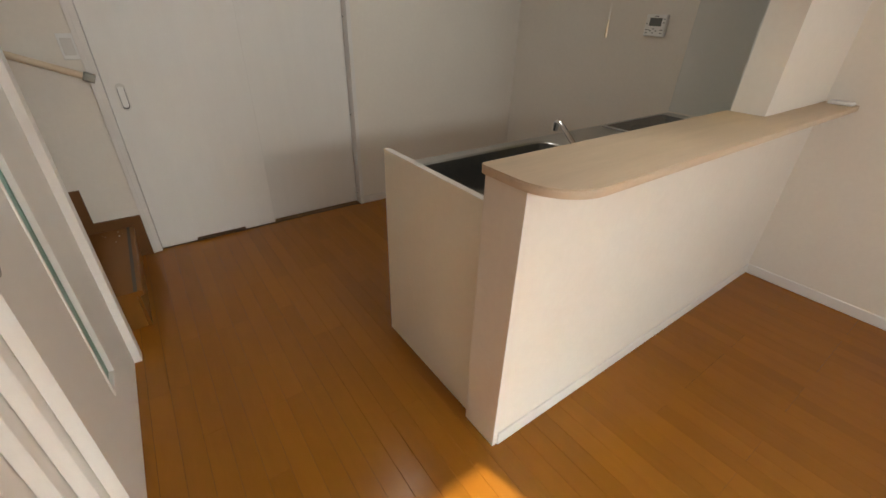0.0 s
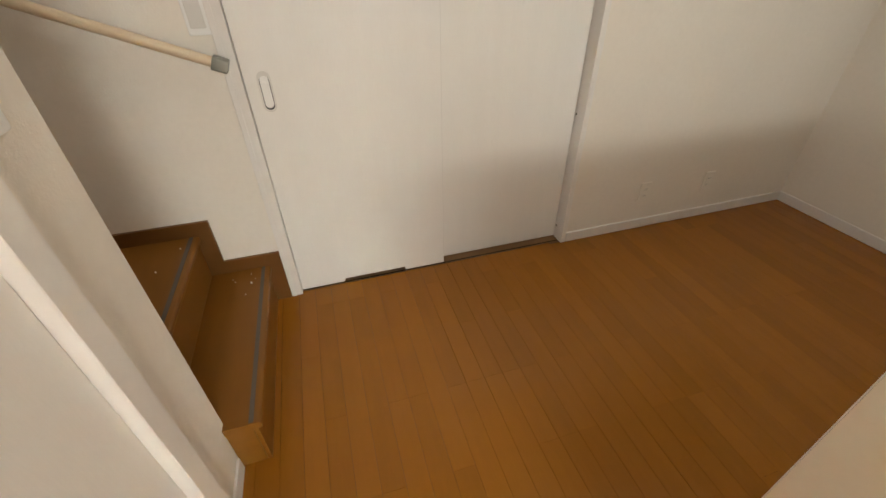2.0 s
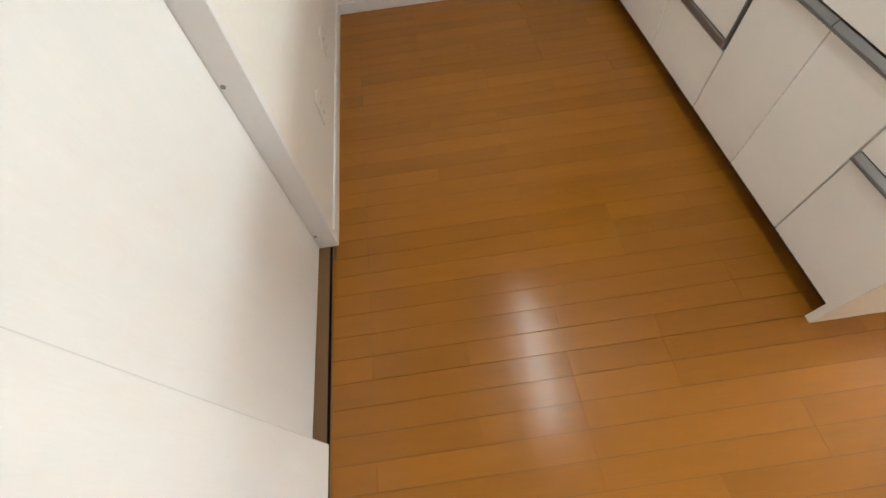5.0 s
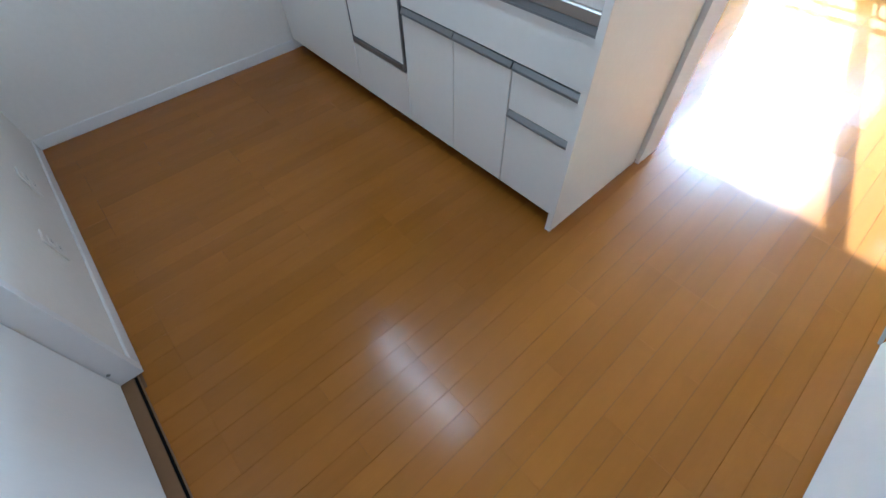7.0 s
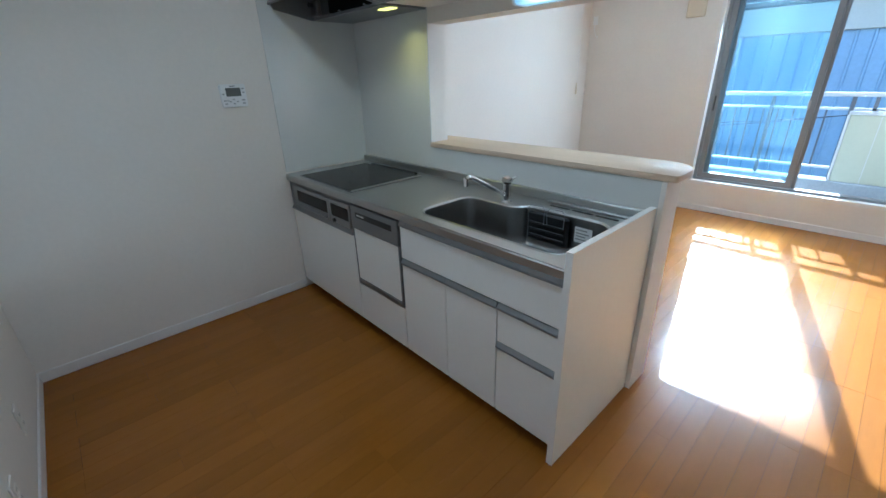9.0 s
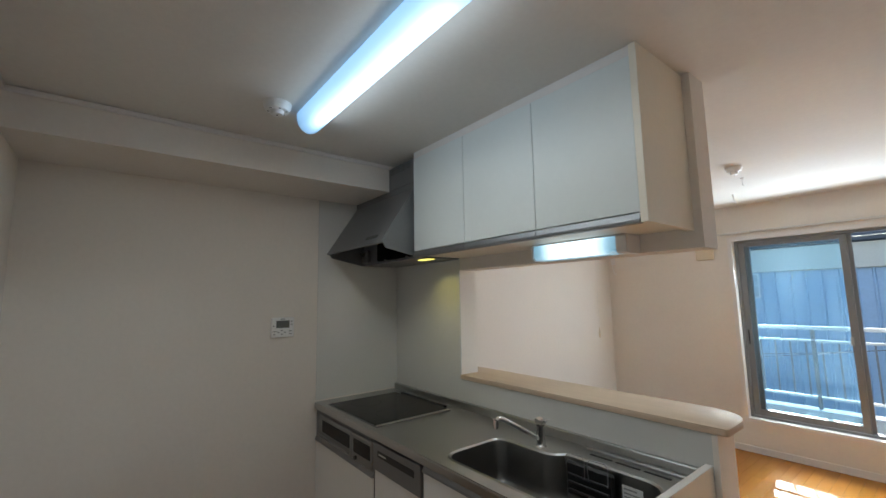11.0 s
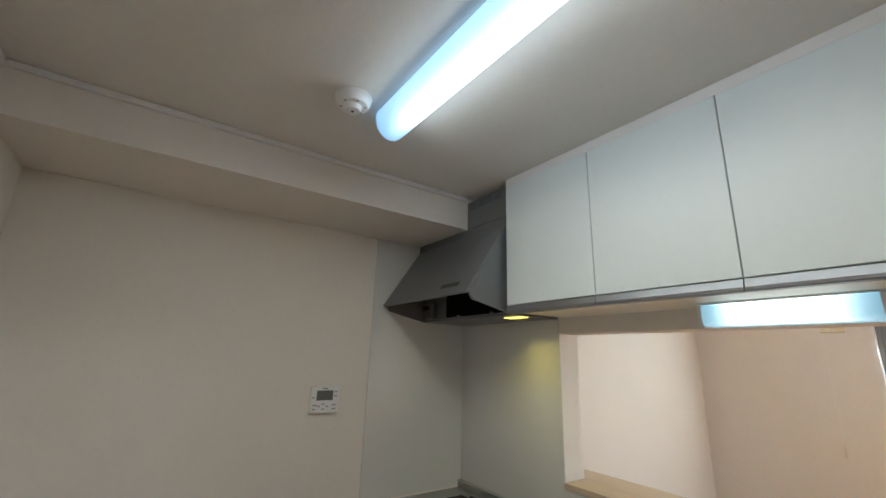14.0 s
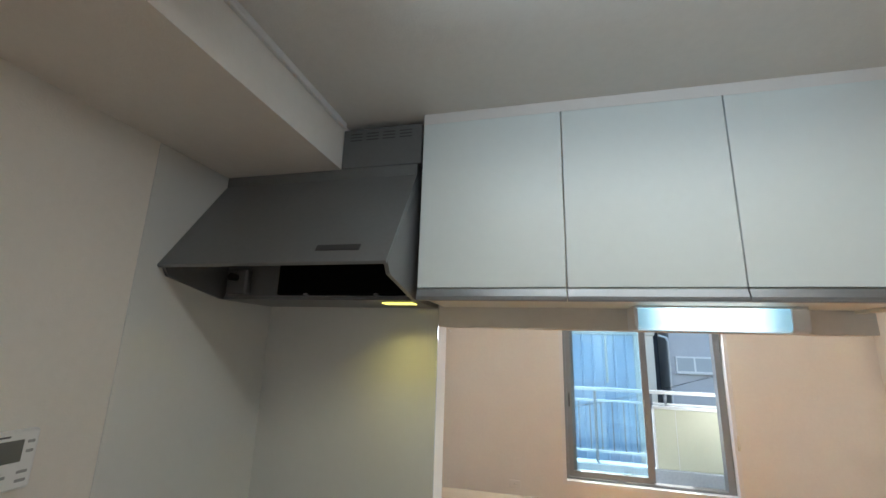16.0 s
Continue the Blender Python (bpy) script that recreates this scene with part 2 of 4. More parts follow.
CREAMSHEET = mat("cream_sheet", (0.42, 0.45, 0.375), 0.5, var=0.03)
SIDING = mat("blue_grey_siding", (0.28, 0.40, 0.55), 0.5, var=0.08, scale=1.2)
EAVE = mat("cream_render", (0.52, 0.51, 0.46), 0.8, var=0.05, bump=0.3, bump_scale=60)
HOUSE = mat("pale_render", (0.39, 0.415, 0.45), 0.85, var=0.05, bump=0.3, bump_scale=60)
ROOF = mat("grey_roof", (0.10, 0.115, 0.14), 0.95, var=0.1, spec=0.05)
GROUND = mat("asphalt", (0.05, 0.05, 0.052), 0.9, var=0.15)


def glass(name, tint):
    m = bpy.data.materials.new(name)
    m.use_nodes = True
    b = m.node_tree.nodes["Principled BSDF"]
    b.inputs["Base Color"].default_value = (*tint, 1)
    b.inputs["Transmission Weight"].default_value, b.inputs["Roughness"].default_value = 1.0, 0.02
    b.inputs["IOR"].default_value = 1.45
    # a film of dust with faint upright wipe marks, which the sun lights from outside
    n, l = m.node_tree.nodes, m.node_tree.links
    geo, st, noise, r = n.new("ShaderNodeNewGeometry"), n.new("ShaderNodeVectorMath"), n.new("ShaderNodeTexNoise"), n.new("ShaderNodeMapRange")
    st.operation = "MULTIPLY"
    st.inputs[1].default_value = (4.0, 1.0, 0.8)
    l.new(geo.outputs["Position"], st.inputs[0])
    l.new(st.outputs[0], noise.inputs["Vector"])
    noise.inputs["Scale"].default_value, noise.inputs["Detail"].default_value = 1.0, 1.5
    r.inputs["From Min"].default_value, r.inputs["From Max"].default_value = 0.35, 0.75
    r.inputs["To Min"].default_value, r.inputs["To Max"].default_value = 0.004, 0.015
    l.new(noise.outputs["Fac"], r.inputs["Value"])
    dust, mix = n.new("ShaderNodeBsdfTranslucent"), n.new("ShaderNodeMixShader")
    dust.inputs["Color"].default_value = (0.62, 0.86, 1.0, 1)
    l.new(r.outputs[0], mix.inputs[0])
    l.new(b.outputs[0], mix.inputs[1])
    l.new(dust.outputs[0], mix.inputs[2])
    l.new(mix.outputs[0], n["Material Output"].inputs["Surface"])
    return m


# Kerb concrete kept dark and blue for the shade on its near face
KERB = mat("shaded_kerb_concrete", (0.30, 0.34, 0.39), 0.8, var=0.1, bump=0.3, bump_scale=60)
# Carcass bodies coloured dark to stand for shade in the gaps between fronts
GAPSHADE = mat("gap_shade_grey", (0.10, 0.10, 0.10), 0.6, var=0.05)
PANE = glass("window_glass", (0.74, 0.91, 1.0))


# ---- building helpers ----
def box(bm, x0, x1, y0, y1, z0, z1, bevel=0.0, seg=1):
    m = Matrix.Translation(((x0 + x1) / 2, (y0 + y1) / 2, (z0 + z1) / 2)) @ Matrix.Diagonal((x1 - x0, y1 - y0, z1 - z0, 1))
    made = bmesh.ops.create_cube(bm, size=1.0, matrix=m)["verts"]
    if bevel:
        edges = list({e for v in made for e in v.link_edges})
        bmesh.ops.bevel(bm, geom=edges, offset=bevel, segments=seg, affect="EDGES", profile=0.5)
    return bm


def boxes(*rows, bevel=0.0):
    bm = bmesh.new()
    for r in rows:
        box(bm, *r, bevel=bevel)
    return bm


def prism(bm, pts, a, b, axis="z", bevel=0.0):
    """A flat outline drawn out from a to b: along z the points are x, y; along x they are y, z; along y they are x, z."""
    def at(p, q):
        return {"z": (p[0], p[1], q), "x": (q, p[0], p[1]), "y": (p[0], q, p[1])}[axis]
    lo, hi = [bm.verts.new(at(p, a)) for p in pts], [bm.verts.new(at(p, b)) for p in pts]
    k = len(pts)
    faces = [bm.faces.new(lo[::-1]), bm.faces.new(hi)] + [bm.faces.new((lo[i], lo[(i + 1) % k], hi[(i + 1) % k], hi[i])) for i in range(k)]
    bmesh.ops.recalc_face_normals(bm, faces=faces)
    if bevel:
        edges = list({e for f in faces[:2] for e in f.edges})
        bmesh.ops.bevel(bm, geom=edges, offset=bevel, segments=2, affect="EDGES", profile=0.5)
    return bm


def rrect(x0, x1, y0, y1, r, n=6):
    """The outline of a rectangle with rounded corners; r: one radius, or four from the low corner round."""
    rs = r if isinstance(r, tuple) else (r, r, r, r)
    out = []
    for (cx, cy, a0), q in zip(((x0, y0, 180), (x1, y0, 270), (x1, y1, 0), (x0, y1, 90)), rs):
        sx, sy = (1 if cx == x0 else -1), (1 if cy == y0 else -1)
        for i in range(n + 1):
            a = radians(a0 + 90 * i / n)
            out.append((cx + sx * q + q * math.cos(a), cy + sy * q + q * math.sin(a)))
    return out


def cyl(bm, base, top, r0, r1=None, n=20, caps=True):
    a, b = Vector(base), Vector(top)
    d = b - a
    m = Matrix.Translation((a + b) / 2) @ d.to_track_quat("Z", "Y").to_matrix().to_4x4()
    bmesh.ops.create_cone(bm, cap_ends=caps, segments=n, radius1=r0, radius2=r0 if r1 is None else r1, depth=d.length, matrix=m)
    return bm


def sweep(bm, pts, r, n=10):
    """A round bar along a line of points."""
    pts = [Vector(p) for p in pts]
    rings = []
    for i, p in enumerate(pts):
        d = (pts[min(i + 1, len(pts) - 1)] - pts[max(i - 1, 0)]).normalized()
        q = d.to_track_quat("Z", "Y").to_matrix()
        rings.append([bm.verts.new(p + q @ Vector((r * math.cos(2 * math.pi * k / n), r * math.sin(2 * math.pi * k / n), 0))) for k in range(n)])
    for a, b in zip(rings, rings[1:]):
        for k in range(n):
            bm.faces.new((a[k], a[(k + 1) % n], b[(k + 1) % n], b[k]))
    bm.faces.new(rings[0][::-1])
    bm.faces.new(rings[-1])
    bmesh.ops.recalc_face_normals(bm, faces=bm.faces[:])
    return bm


def mesh_of(name, bm, material, smooth=False):
    me = bpy.data.meshes.new(name)
    bm.to_mesh(me)
    bm.free()
    me.materials.append(material)
    if smooth:
        for p in me.polygons:
            p.use_smooth = True
        me.set_sharp_from_angle(angle=radians(35))
    return me


def part(name, bm, material, parent, label="", smooth=False):
    ob = new(name, mesh_of(name, bm, material, smooth))
    ob.parent = parent
    if parent.type == "EMPTY":
        ob.matrix_parent_inverse = Matrix.Translation(parent.location).inverted()
    return tagged(ob, label) if label else ob


def thing(name, at, label, category, group="", kind=""):
    ob = new(name)
    ob.location, ob.empty_display_size = at, 0.05
    return tagged(ob, label, category, group, kind)


def solid(name, bm, material, label="", category="", group="", kind="", smooth=False):
    return tagged(new(name, mesh_of(name, bm, material, smooth)), label, category, group, kind)


def structure(name, bm, material, label, category):
    return solid(name, bm, material, label, category, kind="structure")


# ---- the rooms: walls, ceiling, beam ----
X_W, Y_S, Y_N, Z_C = 0.0, -1.5, 3.8, 2.4        # side wall, cupboard wall, window wall, ceiling
WX0, WX1, WZ0, WZ1 = 1.33, 2.91, 0.30, 2.07     # window opening
structure("wall_west", boxes((-0.12, X_W, Y_S - 0.9, Y_N + 0.15, 0, 2.6)), WALL, "plain off-white vinyl papered wall beside the counter", "wall")
structure("wall_north", boxes((0, WX0, Y_N, Y_N + 0.15, 0, 2.6), (WX1, 4.3, Y_N, Y_N + 0.15, 0, 2.6),
          (WX0, WX1, Y_N, Y_N + 0.15, 0, WZ0), (WX0, WX1, Y_N, Y_N + 0.15, WZ1, 2.6)), WALL,
          "off-white papered wall around the balcony window", "wall")
structure("wall_south", boxes((0, 1.575, Y_S - 0.12, Y_S, 0, 2.6), (3.062, 6.1, Y_S - 0.12, Y_S, 0, 5.0),
          (1.575, 3.062, Y_S - 0.12, Y_S, 2.03, 2.6)), WALL, "off-white papered wall with the cupboard doors", "wall")
structure("cupboard_lining", boxes((1.5, 3.15, Y_S - 0.92, Y_S - 0.9, 0, 2.2), (1.48, 1.5, Y_S - 0.9, Y_S - 0.12, 0, 2.2), (3.15, 3.17, Y_S - 0.9, Y_S - 0.12, 0, 2.2)),
          WALL, "plain lining closing the cupboard behind its doors", "wall")
structure("wall_stair", boxes((3.222, 6.1, -0.72, -0.50, 0, 5.0)), WALL, "off-white papered wall between stairs and hall", "wall")
structure("wall_hall", boxes((4.15, 4.3, -0.50, Y_N, 0, 2.6), (3.45, 4.15, 1.42, 1.54, 0, 2.6)), WALL, "plain off-white wall closing the hall", "wall")
structure("wall_door_head", boxes((3.222, 3.45, -0.50, 1.54, 2.06, 2.6), (3.222, 3.45, 1.26, 1.54, 0, 2.06)), WALL,
          "off-white papered wall above the hall doorway", "wall")
# Unseen shell; its upper opening is added to let daylight down the stairs
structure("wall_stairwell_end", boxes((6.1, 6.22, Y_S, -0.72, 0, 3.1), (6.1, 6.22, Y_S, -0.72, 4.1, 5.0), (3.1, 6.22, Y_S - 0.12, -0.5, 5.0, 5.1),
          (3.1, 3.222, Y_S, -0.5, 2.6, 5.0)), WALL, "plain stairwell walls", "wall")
structure("ceiling", boxes((0, 3.222, Y_S, Y_N, Z_C, Z_C + 0.2), (3.222, 4.15, -0.5, Y_N, Z_C, Z_C + 0.2)), CEIL,
          "off-white papered ceiling over kitchen and living room", "ceiling")
structure("ceiling_beam", boxes((0, 0.475, Y_S, 0.637, 2.228, Z_C)), WALL, "papered boxed-in beam along the side wall", "beam")
PY0, PY1 = 0.637, 0.772                         # the kitchen partition
structure("partition_wall", boxes((0, 0.762, PY0, PY1, 0, Z_C), (0.762, 2.176, PY0, PY1, 1.70, Z_C), (0.762, 2.148, PY0, PY1, 0, 1.0195),
          (2.148, 2.168, 0.613, PY1, 0, 1.0195)), WALL, "papered kitchen partition with a wide serving hatch", "wall")


def cornice(name, x0, x1, y0, y1):
    bm = boxes((x0, x1, y0, y1, 2.376, 2.3985), bevel=0.003)
    return structure(name, bm, TRIM, "slim white ceiling moulding", "trim")


cornice("cornice_beam", 0.4755, 0.492, Y_S, 0.27)
cornice("cornice_south", 0.492, 3.2, Y_S + 0.0005, Y_S + 0.016)


def baseboard(name, x0, x1, y0, y1):
    return structure(name, boxes((x0, x1, y0, y1, 0.0, 0.062), bevel=0.003), TRIM, "white skirting board along the floor", "baseboard")


baseboard("baseboard_west", 0.0, 0.009, Y_S, 0.0)
baseboard("baseboard_west_living", 0.0, 0.009, PY1, Y_N)
baseboard("baseboard_south", 0.009, 1.573, Y_S, Y_S + 0.009)
baseboard("baseboard_partition", 0.009, 2.150, PY1, PY1 + 0.008)
baseboard("baseboard_north", 0.009, 4.15, Y_N - 0.009, Y_N)
baseboard("baseboard_stair_wall", 3.213, 3.222, -0.688, -0.503)

# glossy kitchen panels on the two walls by the hob
structure("splash_panel_side", boxes((0.0, 0.005, -0.005, PY0, 0.86, 2.226), bevel=0.001), SPLASH, "glossy pale wall panel beside the hob", "wall panel")
structure("splash_panel_back", boxes((0.005, 0.762, PY0 - 0.005, PY0, 0.86, 1.80), (0.762, 2.148, PY0 - 0.005, PY0, 0.86, 1.018)), SPLASH,
          "glossy pale grey-green wall panel behind the worktop", "wall panel")

# ---- serving hatch top ----
bar_top = thing("bar_top", (1.2, 0.78, 1.012), "pale wood-look bar top with rounded corner on the partition", "counter")
outline = [(0.764, 0.622)] + [p for p in rrect(0.764, 2.200, 0.622, 0.912, (0.001, 0.016, 0.15, 0.001), 8)[9:27]] + [(0.001, 0.912), (0.001, PY1 + 0.001), (0.764, PY1 + 0.001)]
part("top", prism(bmesh.new(), outline, 1.0432, 1.048, "z", 0.0015), CAP, bar_top, smooth=True)
part("edge_board", prism(bmesh.new(), outline, 1.0215, 1.0430, "z", 0.003), CAPEDGE, bar_top, "wood-look edge board", True)
part("underside_batten", boxes((0.77, 2.14, PY0 + 0.002, PY1 - 0.002, 1.0198, 1.0212)), SIDE, bar_top)
solid("small_box", boxes((0.03, 0.085, 0.80, 0.90, 1.0485, 1.066), bevel=0.004), PLASTIC, "small white plastic box lying on the bar top", "box")

# ---- base units ----
TOE, TOP = 0.07, 0.808


def carcass(u, x0, x1, z1=TOP):
    part("body", boxes((x0, x1, 0.022, 0.60, TOE, z1)), GAPSHADE, u)
    part("plinth", boxes((x0, x1, 0.06, 0.075, 0.0, TOE - 0.001)), DARK, u, "dark recessed plinth")


def front(u, name, x0, x1, z0, z1, rail=True):
    f = part(name, boxes((x0 + 0.0015, x1 - 0.0015, 0.0, 0.02, z0, z1), bevel=0.0015), CAB, u)
    if rail:
        bm = bmesh.new()
        prism(bm, [(-0.006, z1 + 0.002), (-0.006, z1 + 0.010), (0.004, z1 + 0.0255), (0.020, z1 + 0.0255), (0.020, z1 + 0.002)], x0 + 0.0015, x1 - 0.0015, "x")
        prism(bm, [(-0.009, z1 + 0.002), (-0.009, z1 + 0.006), (-0.0062, z1 + 0.006), (-0.0062, z1 + 0.002)], x0 + 0.0015, x1 - 0.0015, "x")
        part("handle_rail", bm, ALU, f, "brushed aluminium handle rail")
    return f


hob_unit = thing("base_cabinet", (0.395, 0.3, 0), "white kitchen base cabinet under the hob", "cabinet", "base cabinets")
carcass(hob_unit, 0.006, 0.788, 0.615)
front(hob_unit, "front_panel", 0.006, 0.788, TOE, 0.612)
grill = thing("grill_oven", (0.4, 0.1, 0.645), "grey and black built-in fish grill under the hob", "oven")
part("body", boxes((0.03, 0.786, 0.006, 0.5, 0.641, 0.806), bevel=0.002), OVENGREY, grill)
part("filler", boxes((0.007, 0.028, 0.004, 0.02, 0.641, 0.806)), ALU, grill)
gd = part("grill_door", boxes((0.085, 0.545, -0.010, 0.005, 0.648, 0.786), bevel=0.004), GRILLSTEEL, grill)
part("glass", boxes((0.14, 0.53, -0.0125, -0.0101, 0.692, 0.765), bevel=0.001), BLACKGLASS, gd, "black grill window")
part("handle", boxes((0.10, 0.53, -0.024, -0.0126, 0.662, 0.676), bevel=0.004), ALU, gd)
cp = part("control_panel", boxes((0.553, 0.778, -0.010, 0.005, 0.648, 0.786), bevel=0.004), GRILLSTEEL, grill)
part("display", boxes((0.580, 0.770, -0.0125, -0.0101, 0.692, 0.765), bevel=0.001), BLACKGLASS, cp, "black glossy control strip")
part("knob", cyl(bmesh.new(), (0.61, -0.0101, 0.668), (0.61, -0.022, 0.668), 0.011), DARK, cp, smooth=True)

dish = thing("dishwasher", (1.0, 0.3, 0), "built-in dishwasher with grey control strip and white front", "dishwasher")
part("body", boxes((0.792, 1.222, 0.024, 0.58, 0.345, 0.806)), OVENGREY, dish)
dc = part("control_strip", boxes((0.795, 1.214, -0.008, 0.022, 0.665, 0.798), bevel=0.003), OVENGREY, dish)
part("grip_slot", boxes((0.845, 1.17, -0.0105, -0.0081, 0.735, 0.766), bevel=0.001), DARK, dc, "dark grip slot")
part("label_bar", boxes((0.86, 0.93, -0.0115, -0.0106, 0.748, 0.755)), LIGHTP, dc)
part("front_panel", boxes((0.801, 1.206, 0.0, 0.02, 0.352, 0.662), bevel=0.0015), CAB, dish)
part("side_strip", boxes((1.2075, 1.2185, -0.004, 0.022, 0.320, 0.664), bevel=0.001), OVENGREY, dish)
part("side_strip", boxes((0.7935, 0.7995, -0.002, 0.022, 0.320, 0.664), bevel=0.001), OVENGREY, dish)
part("bottom_rail", boxes((0.801, 1.206, -0.005, 0.022, 0.320, 0.349), bevel=0.003), ALU, dish)
dish_base = thing("base_cabinet", (1.0, 0.3, 0), "low white cabinet front below the dishwasher", "cabinet", "base cabinets")
carcass(dish_base, 0.792, 1.222, 0.316)
front(dish_base, "front_panel", 0.790, 1.2235, TOE, 0.314, False)

sink_unit = thing("base_cabinet", (1.53, 0.3, 0), "white sink base cabinet with a wide drawer and two doors", "cabinet", "base cabinets")
part("body", boxes((1.2265, 1.244, 0.022, 0.60, TOE, TOP), (1.824, 1.834, 0.022, 0.60, TOE, 0.605), (1.244, 1.824, 0.022, 0.60, TOE, 0.088), (1.244, 1.824, 0.585, 0.60, 0.088, 0.6)), GAPSHADE, sink_unit)
part("plinth", boxes((1.2265, 1.834, 0.06, 0.075, 0.0, TOE - 0.001)), DARK, sink_unit)
front(sink_unit, "drawer_front", 1.2265, 2.1195, 0.612, 0.778)
front(sink_unit, "door", 1.2265, 1.5385, TOE, 0.580)
front(sink_unit, "door", 1.5385, 1.834, TOE, 0.580)
drawers = thing("base_cabinet", (1.98, 0.3, 0), "white drawer base cabinet beside the sink doors", "cabinet", "base cabinets")
part("body", boxes((1.838, 2.119, 0.022, 0.60, TOE, 0.605)), GAPSHADE, drawers)
part("plinth", boxes((1.838, 2.119, 0.06, 0.075, 0.0, TOE - 0.001)), DARK, drawers)
front(drawers, "drawer_front", 1.8365, 2.1195, 0.430, 0.580)
front(drawers, "drawer_front", 1.8365, 2.1195, TOE, 0.400)
end_panel = thing("end_panel", (2.133, 0.3, 0), "white end panel standing at the sink end of the units", "panel")
part("board", boxes((2.121, 2.146, -0.018, 0.612, 0.0, 0.914), bevel=0.0008), SIDE, end_panel)
part("edge_band", boxes((2.1212, 2.1458, -0.0202, -0.0182, 0.0, 0.916)), CAB, end_panel, "white front edge band")
part("top_band", boxes((2.1212, 2.1458, -0.018, 0.612, 0.9142, 0.916)), CAB, end_panel, "white top edge band")

# ---- worktop with sink ----
HOLE = rrect(1.295, 2.06, 0.062, 0.470, (0.07, 0.07, 0.09, 0.05), 7)
# a step in the rim makes room for the tap
HOLE = [p for p in HOLE if not (p[1] > 0.40 and p[0] < 1.62)] 
HOLE = HOLE + [(1.66, 0.470), (1.63, 0.462), (1.610, 0.435), (1.585, 0.415), (1.55, 0.408), (1.36, 0.408), (1.325, 0.40), (1.302, 0.38), (1.295, 0.35)]


def slab_with_hole(bm, outer, inner, z0, z1):
    tops = []
    for pts in (outer, inner):
        vs = [bm.verts.new((x, y, z1)) for x, y in pts]
        tops.append([bm.edges.new((vs[i], vs[(i + 1) % len(vs)])) for i in range(len(vs))])
    bmesh.ops.triangle_fill(bm, use_beauty=True, use_dissolve=False, edges=tops[0] + tops[1], normal=(0, 0, 1))
    faces = bm.faces[:]
    r = bmesh.ops.extrude_face_region(bm, geom=faces)
    down = [v for v in r["geom"] if isinstance(v, bmesh.types.BMVert)]
    bmesh.ops.translate(bm, vec=(0, 0, z0 - z1), verts=down)
    bmesh.ops.recalc_face_normals(bm, faces=bm.faces[:])
    return bm


def shrink(pts, d):
    out = []
    k = len(pts)
    for i, (x, y) in enumerate(pts):
        ax, ay = pts[i - 1]
        bx, by = pts[(i + 1) % k]
        tx, ty = bx - ax, by - ay
        q = math.hypot(tx, ty) or 1
        out.append((x - ty / q * d, y + tx / q * d))
    return out


worktop = thing("worktop", (1.06, 0.3, 0.81), "stainless steel worktop with pressed sink basin", "worktop")
top_bm = slab_with_hole(bmesh.new(), [(0.001, -0.008), (2.1195, -0.008), (2.1195, 0.606), (0.001, 0.606)], HOLE, 0.846, 0.850)
part("top_sheet", top_bm, STEEL, worktop)
part("front_edge", boxes((0.001, 2.1195, -0.012, 0.012, 0.810, 0.8455), bevel=0.004), STEEL, worktop)
part("upstand", boxes((0.006, 2.1195, 0.607, 0.631, 0.812, 0.892), bevel=0.004), STEEL, worktop)
rim_bm = bmesh.new()
ra = [rim_bm.verts.new((x, y, 0.8503)) for x, y in shrink(HOLE, -0.012)]
rb = [rim_bm.verts.new((x, y, 0.8535)) for x, y in shrink(HOLE, -0.004)]
rc = [rim_bm.verts.new((x, y, 0.847)) for x, y in shrink(HOLE, 0.004)]
for p, q in ((ra, rb), (rb, rc)):
    for i in range(len(p)):
        rim_bm.faces.new((p[i], p[(i + 1) % len(p)], q[(i + 1) % len(p)], q[i]))
bmesh.ops.recalc_face_normals(rim_bm, faces=rim_bm.faces[:])
part("sink_rim", rim_bm, STEEL, worktop, "polished pressed sink rim", True)
bas = bmesh.new()
rings = []
for d, z in ((0.0, 0.8495), (0.003, 0.838), (0.012, 0.71), (0.021, 0.684), (0.031, 0.670), (0.042, 0.666)):
    rings.append([bas.verts.new((x, y, z)) for x, y in shrink(HOLE, d)])
for p, q in zip(rings, rings[1:]):
    for i in range(len(p)):
        bas.faces.new((p[i], p[(i + 1) % len(p)], q[(i + 1) % len(p)], q[i]))
bas.faces.new(rings[-1])
bmesh.ops.recalc_face_normals(bas, faces=bas.faces[:])
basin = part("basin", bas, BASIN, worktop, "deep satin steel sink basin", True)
dr = bmesh.new()
cyl(dr, (1.86, 0.34, 0.664), (1.86, 0.34, 0.670), 0.062, n=28)
part("drain_ring", dr, CHROME, worktop, smooth=True)
dr = bmesh.new()
cyl(dr, (1.86, 0.34, 0.6702), (1.86, 0.34, 0.680), 0.05, 0.044, n=28)
part("drain_cover", dr, DARK, worktop, "black drain cover", True)
# drip ledge slots behind the bowl
for x0, x1 in ((1.70, 1.80), (1.815, 1.915), (1.93, 2.03)):
    part("ledge_slot", boxes((x0, x1, 0.535, 0.548, 0.8503, 0.8525), bevel=0.0008), DARK, worktop)
part("ledge", boxes((1.66, 2.10, 0.575, 0.600, 0.8503, 0.862), bevel=0.003), STEEL, worktop)

